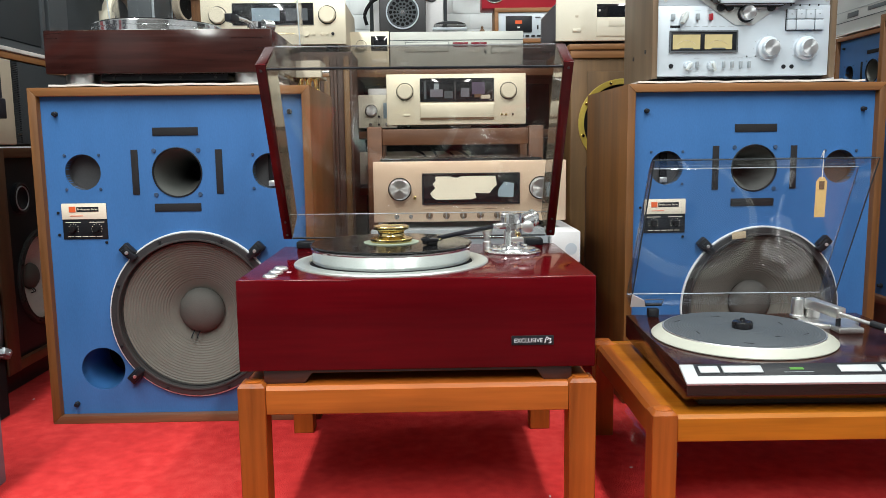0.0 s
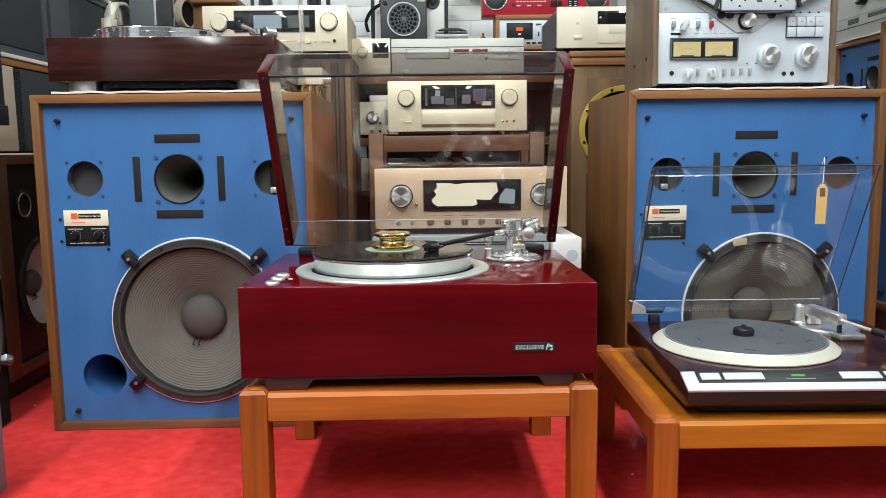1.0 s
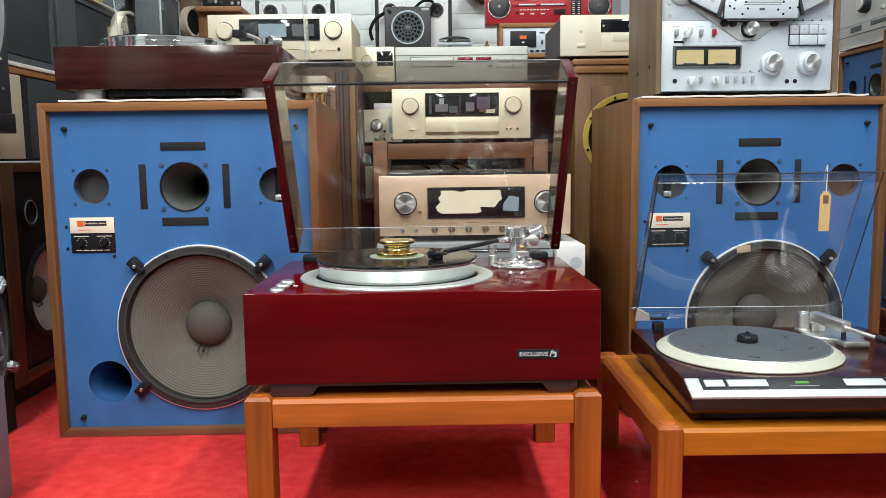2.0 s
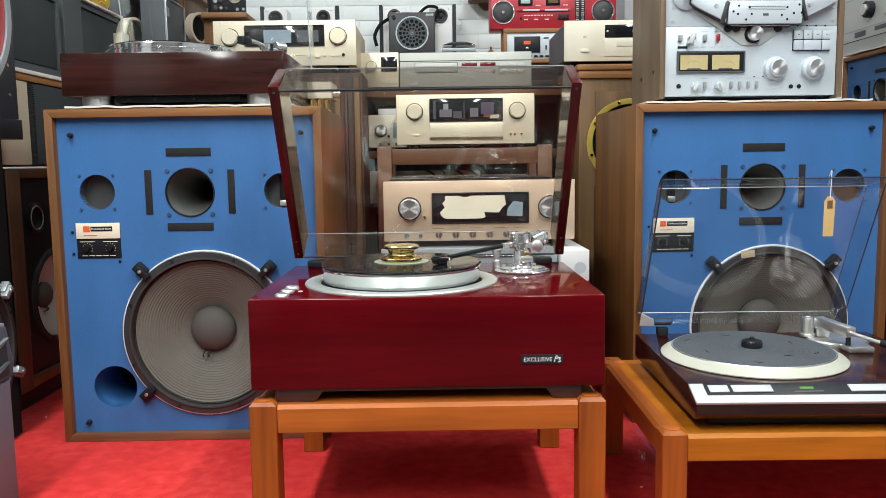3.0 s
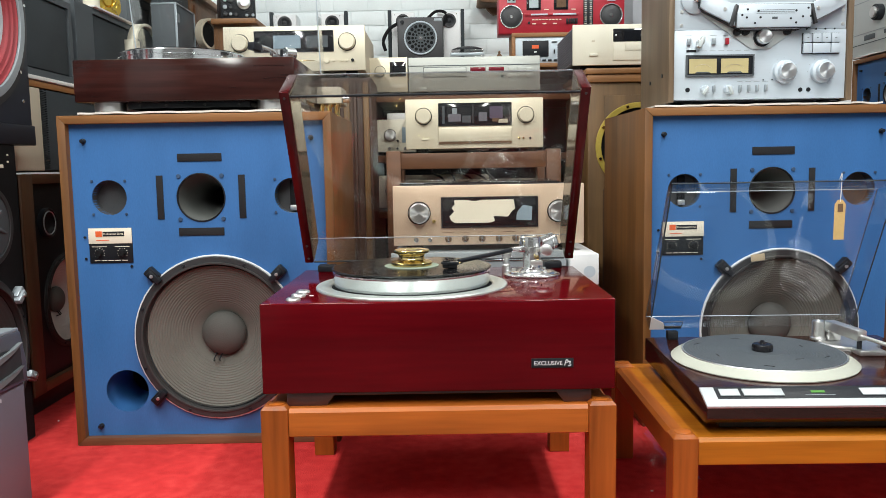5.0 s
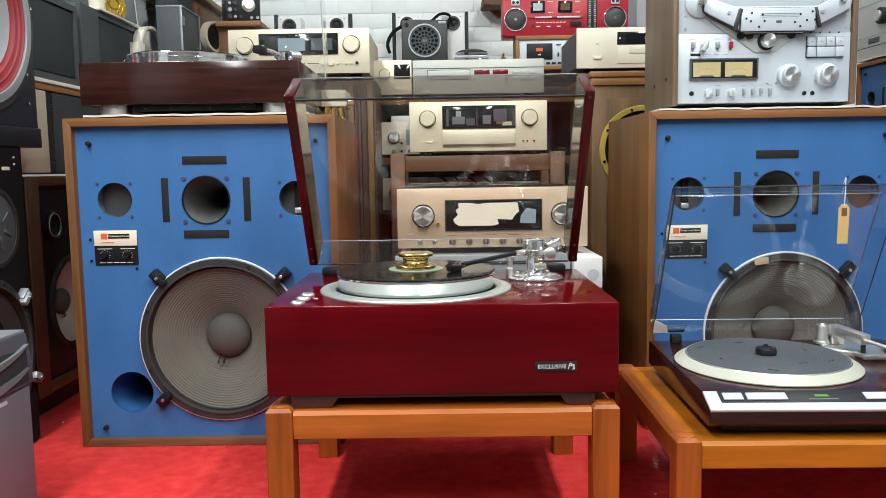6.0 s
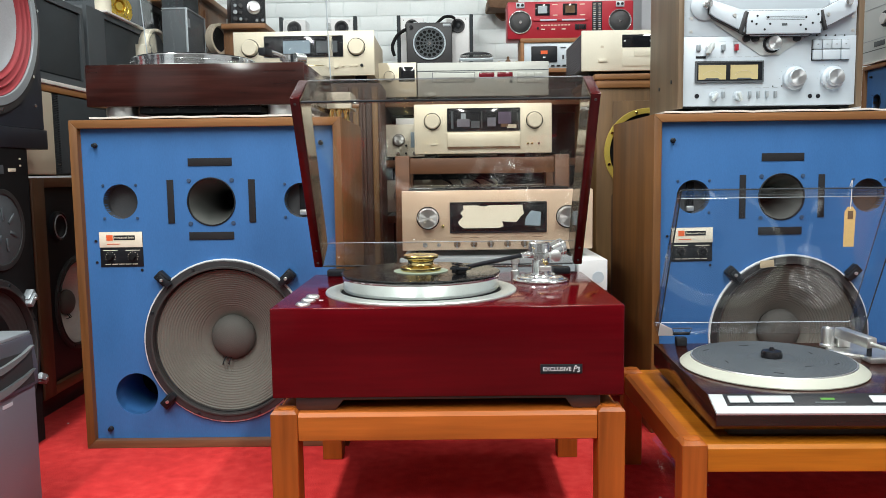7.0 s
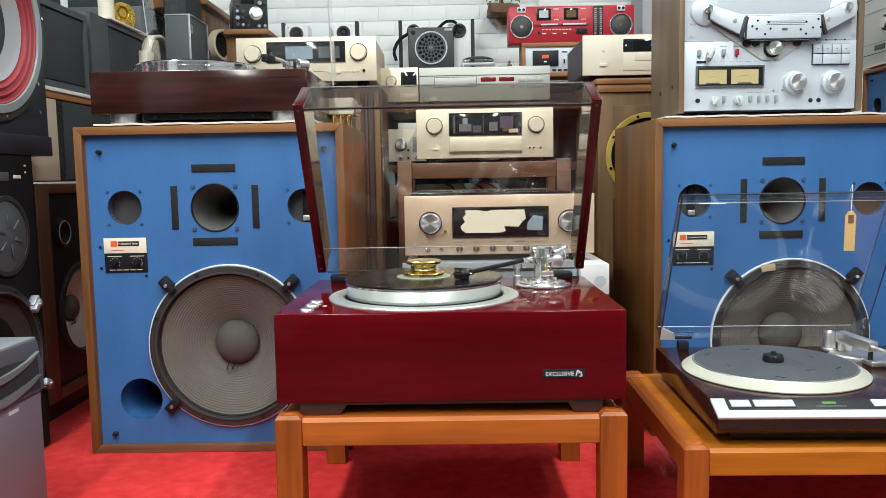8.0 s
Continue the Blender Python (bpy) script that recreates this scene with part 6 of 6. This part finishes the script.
solid("cream_jar", lathe([(0, 0), (0.024, 0), (0.025, 0.004), (0.025, 0.17), (0.018, 0.18), (0, 0.18)], 32, (-1.095, 2.69, 1.1682)), CREAM, "cream cylindrical canister on a loudspeaker", "canister")
upper = thing("upper_speaker", "grey loudspeaker stacked upon another", "loudspeaker", facing(2.1, 1.1425, -1.12))
part("body", box(0, 0.36, 0.008, 0.38, 0, 0.3, 0.004), GREYFRAME, upper)
part("grille", box(0.02, 0.34, 0.0, 0.008, 0.02, 0.28, 0.003), CHARCOAL, upper)
glass = thing("acrylic_case", "clear acrylic case standing on the side shelf", "display case", facing(2.8, 1.1685, -1.12))
for b in ((0, 0.003, 0, 0.2, 0, 0.2), (0.2, 0.203, 0, 0.2, 0, 0.2), (0.003, 0.2, 0.0, 0.003, 0, 0.2)):
    part("pane", box(*b), CLEAR, glass)

hs = thing("horn_speaker", "cream rounded loudspeaker with dark round mouth", "loudspeaker", pose(-1.045, 2.925, 0.9085, 0, 0, 78))
part("foot_block", box(-0.045, 0.0, -0.01, 0.06, 0, 0.195, 0.003), CREAM, hs)
part("rounded_body", turned(ring(0.062, 0.072, 0, 0.034, 48), pose(0.05, 0.025, 0.19)), CREAM, hs)
part("mouth", turned(lathe([(0.0, 0.006), (0.03, 0.008), (0.052, 0.018), (0.059, 0.02)], 40, (0, 0, 0), "y"), pose(0.05, 0.025, 0.19)), GREYFRAME, hs)
bs = thing("glossy_speaker", "black loudspeaker with silver edges on the side shelf", "loudspeaker", facing(2.97, 0.9085, -0.92))
part("body", box(0, 0.2, 0, 0.09, 0, 0.33, 0.004), GREYFRAME, bs)
part("silver_edge", box(-0.004, 0.0, -0.004, 0.004, 0, 0.334, 0.001), SILVERGREY, bs)
part("silver_edge", box(0.2, 0.204, -0.004, 0.004, 0, 0.334, 0.001), SILVERGREY, bs)
part("top_edge", box(0.0, 0.2, -0.004, 0.09, 0.33, 0.335, 0.001), SILVERGREY, bs)
part("sticker", box(0.012, 0.032, -0.002, 0, 0.27, 0.3), SILVERGREY, bs)
tb2 = thing("black_box_speaker", "black loudspeaker box standing on a glossy one", "loudspeaker", facing(2.99, 1.244, -0.935))
part("body", box(0, 0.17, 0, 0.08, 0, 0.28, 0.004), CHARCOAL, tb2)
rd2 = thing("round_driver", "round beige-rimmed dark driver on a black box", "loudspeaker driver", pose(-0.875, 3.2, 0.9085, 0, 0, 64))
part("stand_box", box(-0.05, 0.05, 0.012, 0.03, 0, 0.2, 0.003), BLACK, rd2)
part("rim", ring(0.05, 0.06, 0.0, 0.03, 48, (0, 0.012, 0.26)), BEIGE, rd2)
part("cone", lathe([(0.051, 0.002), (0.02, -0.01), (0, -0.008)], 36, (0, 0.012, 0.26), "y"), BLACKMATT, rd2)
wc = thing("wooden_box", "dark box with brown wooden front on a tall loudspeaker", "box", facing(2.985, 1.2695, -1.015))
part("body", box(0.004, 0.151, 0.05, 0.35, 0, 0.25, 0.003), CHARCOAL, wc)
part("front_board", box(0, 0.155, 0.0, 0.05, 0, 0.25, 0.003), WALNUT_Z, wc)
bc = thing("brown_cabinet", "brown wooden cabinet beside the white wall", "cabinet", facing(3.14, 0.0, -0.93))
part("carcass", box(0.06, 0.42, 0.012, 0.1, 0, 1.32, 0.003), WALNUT_Z, bc)
part("front_panel", box(0.1, 0.38, 0.004, 0.012, 0.06, 1.29, 0.002), WALNUT_Z, bc)
part("top_board", box(0.03, 0.44, -0.012, 0.1, 1.32, 1.342, 0.003), WALNUT, bc)
lc = thing("low_cabinet", "small brown wooden cabinet under the transceiver", "cabinet", pose(-0.85, 3.17, 0))
part("carcass", box(0, 0.14, 0.01, 0.17, 0, 1.2, 0.003), WALNUT_Z, lc)
part("front_panel", box(0.02, 0.12, 0.0, 0.01, 0.06, 1.17, 0.002), WALNUT_Z, lc)
part("top_board", box(0.0, 0.17, -0.02, 0.18, 1.2, 1.22, 0.003), WALNUT, lc)
trx = thing("transceiver", "black transceiver with round tuning dial and small knobs", "radio set", pose(-0.815, 3.17, 1.2205, 0, 0, 20))
part("body", box(0, 0.13, 0, 0.18, 0.005, 0.13, 0.003), BLACK, trx)
part("dial", lathe([(0, 0), (0.025, 0), (0.025, 0.005), (0.019, 0.007), (0.019, 0.018), (0.017, 0.02), (0, 0.02)], 36, (0.085, 0, 0.066), "y"), SPUN, trx)
for i, (kx, kz) in enumerate(((0.015, 0.02), (0.035, 0.02), (0.055, 0.02), (0.015, 0.045), (0.035, 0.045), (0.015, 0.07), (0.035, 0.07), (0.118, 0.02), (0.118, 0.105), (0.1, 0.105), (0.015, 0.095), (0.095, 0.018))):
    part("small_knob", disc(0.0055 if i % 3 else 0.008, 0.01, 18, (kx, 0, kz), "y"), SILVERGREY if i % 2 else CASTFRAME, trx)
part("display", box(0.03, 0.08, -0.001, 0, 0.1, 0.12), GLASSBLACK, trx)
for fx in (0.025, 0.105):
    for fy in (0.03, 0.15):
        part("foot", disc(0.01, 0.006, 12, (fx, fy, 0)), BLACKMATT, trx)

# black cabinets at the front of the row
low = thing("black_cabinet_speaker", "black loudspeaker cabinet with mesh horn and clamped driver", "loudspeaker", facing(1.5, 0, -1.0))
part("body", box(0, 0.505, 0.02, 0.6, 0, 0.715, 0.003), BLACKMATT, low)
part("baffle", holed([(0, 0), (0.505, 0), (0.505, 0.715), (0, 0.715)], [circle(0.31, 0.24, 0.172), circle(0.375, 0.53, 0.08)], 0, 0.02), BLACKMATT, low, "", 30)
woofer(low, 0.31, 0.24, 0.0, 0.186, SURROUND, SURROUND, BLACKMATT, CASTFRAME, CASTFRAME, 12, leads=False)
for a in (40, -25, 140, 205):
    clamp(low, 0.31 + 0.192 * math.cos(radians(a)), 0.24 + 0.192 * math.sin(radians(a)), 0.0, 90 - a, SILVERGREY)
hr = part("horn_rim", ring(0.08, 0.092, 0, 0.006, 48, (0.375, 0, 0.53)), CASTFRAME, low)
part("horn_mesh", lathe([(0.082, 0.002), (0.05, 0.008), (0, 0.012)], 40, (0.375, 0, 0.53), "y"), GREYFRAME, hr, "grey metal mesh")
for a in range(0, 360, 60):
    part("rib", turned(box(0.02, 0.05, -0.013, -0.01, -0.004, 0.004, 0.001), pose(0.375, 0, 0.53, 0, a + 20, 0)), GREYFRAME, hr)
part("badge", box(0.35, 0.4, -0.002, 0, 0.655, 0.675, 0.0005), GREYFRAME, low)
part("badge", box(0.42, 0.45, -0.002, 0, 0.66, 0.668, 0.0005), PAPER, low)
for z in (0.69, 0.674):
    part("rivet", disc(0.0025, 0.003, 8, (0.47, 0, z), "y"), PAPER, low)
redsp = thing("red_ring_speaker", "black loudspeaker with red-ringed grey cone on a cabinet", "loudspeaker", facing(1.5, 0.7155, -1.0))
part("base_slab", box(0, 0.6, -0.004, 0.6, 0, 0.048, 0.002), NAVYBLACK, redsp)
part("body", box(0, 0.592, 0.02, 0.6, 0.049, 0.62, 0.003), NAVYBLACK, redsp)
part("baffle", holed([(0, 0.049), (0.592, 0.049), (0.592, 0.62), (0, 0.62)], [circle(0.36, 0.297, 0.195, 64)], 0, 0.02), NAVYBLACK, redsp, "", 30)
drv = part("driver", ring(0.19, 0.226, -0.004, 0.008, 72, (0.36, 0, 0.297)), CASTFRAME, redsp)
part("pale_gasket", ring(0.188, 0.208, 0.008, 0.013, 72, (0.36, 0, 0.297)), SILVERGREY, drv)
prof = [(0.19 - 0.05 * i / 24, 0.004 - 0.006 * i / 24 + 0.005 * math.sin(i / 24 * 6 * math.pi)) for i in range(25)]
part("red_surround", lathe(prof, 72, (0.36, 0, 0.297), "y"), REDFOAM, drv, "red pleated surround")
part("cone", lathe([(0.14, -0.002), (0.12, -0.015), (0.05, -0.038), (0.049, -0.022), (0, -0.012)], 64, (0.36, 0, 0.297), "y"), GREYCONE, drv, "pale grey cone")
for a in range(0, 360, 45):
    part("bolt", disc(0.004, 0.004, 10, (0.36 + 0.217 * math.cos(radians(a + 10)), -0.008, 0.297 + 0.217 * math.sin(radians(a + 10))), "y"), ALU, drv)
part("bolt", disc(0.004, 0.004, 10, (0.555, 0, 0.105), "y"), ALU, redsp)

# grey tower loudspeaker close by
tow = thing("tower_speaker", "grey tower loudspeaker with silver crescents on its head", "loudspeaker", facing(1.25, 0, -0.80))
part("body", box(0, 0.365, 0, 0.185, 0, 0.246, 0.005), GREYTOWER, tow, "grey textured column")
head = part("head", prism([(0.0, 0.247), (0.367, 0.247), (0.368, 0.285), (0.352, 0.348), (0.0, 0.352)], -0.006, 0.18, 0.003), TOWERHEAD, tow, "dark grey moulded head")
part("top_cap", prism([(0.0, 0.352), (0.351, 0.348), (0.349, 0.354), (0.0, 0.358)], -0.004, 0.178, 0.001), SILVERGREY, tow)
part("mouth_panel", prism([(0.1, 0.256), (0.35, 0.254), (0.345, 0.318), (0.1, 0.33)], -0.0075, -0.0055), CASTFRAME, head)
for z, bow, wide in ((0.312, 0.016, 0.012), (0.268, 0.014, 0.013)):
    low_edge = smooth_line([(0.1, 0, z - bow * 0.6), (0.22, 0, z - bow), (0.3, 0, z - bow * 0.2), (0.345, 0, z + bow * 0.9)], 5)
    n = len(low_edge) - 1
    up_edge = [(p.x, p.z + wide * math.sin(math.pi * min(1, 0.35 + 0.65 * i / n)) + 0.0006) for i, p in enumerate(low_edge)]
    part("crescent", prism([(p.x, p.z) for p in low_edge] + up_edge[::-1], -0.014, -0.006), TOWERTRIM, head)
part("badge_bar", box(0.25, 0.282, -0.0015, 0.0, 0.228, 0.2345), SILVER, tow)

# ---- further loudspeakers on the other side ----
near = studio_monitor(pose(1.25, 2.285, 0.197, 0, 0, -90), False, "walnut studio loudspeaker with blue baffle, turned side-on", 1.034, 0.0, 1.005)
solid("speaker_stand", box(1.26, 1.65, 1.68, 2.27, 0, 0.1965, 0.003), DARKWOOD, "dark wooden block under a blue loudspeaker", "stand", group="speaker blocks")
far = studio_monitor(pose(1.33, 2.666, 0.478, 0, 0, -90) @ Matrix.Scale(0.62, 4), False, "small walnut loudspeaker with blue baffle under a silver unit")
solid("speaker_stand", box(1.335, 1.57, 2.3, 2.65, 0, 0.4775, 0.003), DARKWOOD, "tall dark wooden block under a small blue loudspeaker", "stand", group="speaker blocks")
cloth_sheet("cloth", 1.325, 1.57, 2.29, 2.66, 0.9588, "white cloth on a small blue loudspeaker", 5)
top = thing("silver_unit", "pale silver hi-fi unit with black-rimmed knob on a small loudspeaker", "hi-fi unit", pose(1.335, 2.7, 0.966, 0, 0, -90))
part("case", box(0, 0.44, 0.012, 0.24, 0.006, 0.3, 0.002), TUNERGREY, top)
part("face_plate", box(-0.002, 0.442, 0, 0.012, 0.004, 0.302, 0.002), PALESILVER, top)
for z, mt in ((0.036, GREYFRAME), (0.068, SILVERGREY), (0.165, SILVERGREY), (0.205, GREYFRAME)):
    part("panel_line", box(0.0, 0.44, -0.0012, 0, z, z + 0.0022), mt, top)
kn = part("knob", disc(0.024, 0.02, 32, (0.175, 0, 0.118), "y"), BLACK, top)
part("knob_face", disc(0.016, 0.006, 28, (0.175, -0.02, 0.118), "y"), ALUMATT, kn)
part("slot", box(0.09, 0.15, -0.0015, 0, 0.046, 0.062, 0.0005), GREYFRAME, top)
part("slot", box(0.2, 0.3, -0.0015, 0, 0.052, 0.064, 0.0005), GREYFRAME, top)
for i in range(5):
    key(top, 0.25 + i * 0.03, 0.268 + i * 0.03, 0.09, 0.1, TUNERGREY, 0.005, "push_key")
for kx in (0.06, 0.38):
    for ky in (0.04, 0.2):
        part("foot", disc(0.014, 0.007, 14, (kx, ky, 0)), BLACKMATT, top)

# crumpled clear plastic between the stands
pb = bmesh.new()
grid = [[pb.verts.new((0.44 + 0.09 * i / 10 - 0.03 * j / 12, 1.62 + 0.3 * j / 12, 0.012 + 0.012 * noise.noise((i * 0.6, j * 0.5, 3)) + 0.02 * math.sin(math.pi * i / 10))) for i in range(11)] for j in range(13)]
for j in range(12):
    for i in range(10):
        pb.faces.new((grid[j][i], grid[j][i + 1], grid[j + 1][i + 1], grid[j + 1][i]))
solid("plastic_sheet", pb, CLEAR, "crumpled clear plastic sheet on the carpet", "plastic sheet")
rnd = random.Random(2)
for i, (lx, ly) in enumerate(((0.24, 1.5), (-1.0, 2.12), (0.42, 1.62), (-0.35, 1.28))):
    solid("lint", box(-0.0025, 0.0025, -0.0015, 0.0015, 0, 0.002, 0.0006), CLOTH, "tiny white fleck on the carpet", "lint", pose(lx, ly, 0, 0, 0, rnd.uniform(0, 90)), "flecks on the carpet")

# ---- white bricks of the wall ----
BW, BH, GAP = 0.1439, 0.0599, 0.0031
bricks = []
for k in range(3):
    bm = box(0, BW, -0.003 + 0.0005 * k, 0.0, 0, BH, 0.0019, 2)
    bricks.append(finish(bm, "brick", BRICKPAINT))
rest = bmesh.new()
rnd = random.Random(11)
for r in range(43):
    z = 0.004 + r * (BH + GAP)
    for c in range(-14, 19):
        x = c * (BW + GAP) + (0 if r % 2 else (BW + GAP) / 2)
        if x < -1.95 or x + BW > 2.55:
            continue
        if -1.15 < x < 1.1 and 0.86 < z < 1.72:
            b = new("brick", bricks[rnd.randrange(3)])
            b.parent, b.location = wall_back, (x, WALL_Y, z)
        else:
            box(x, x + BW, WALL_Y - 0.005, WALL_Y, z, z + BH, 0, bm=rest)
tagged(part("brickwork", rest, BRICKPAINT, wall_back), kind="stuff")
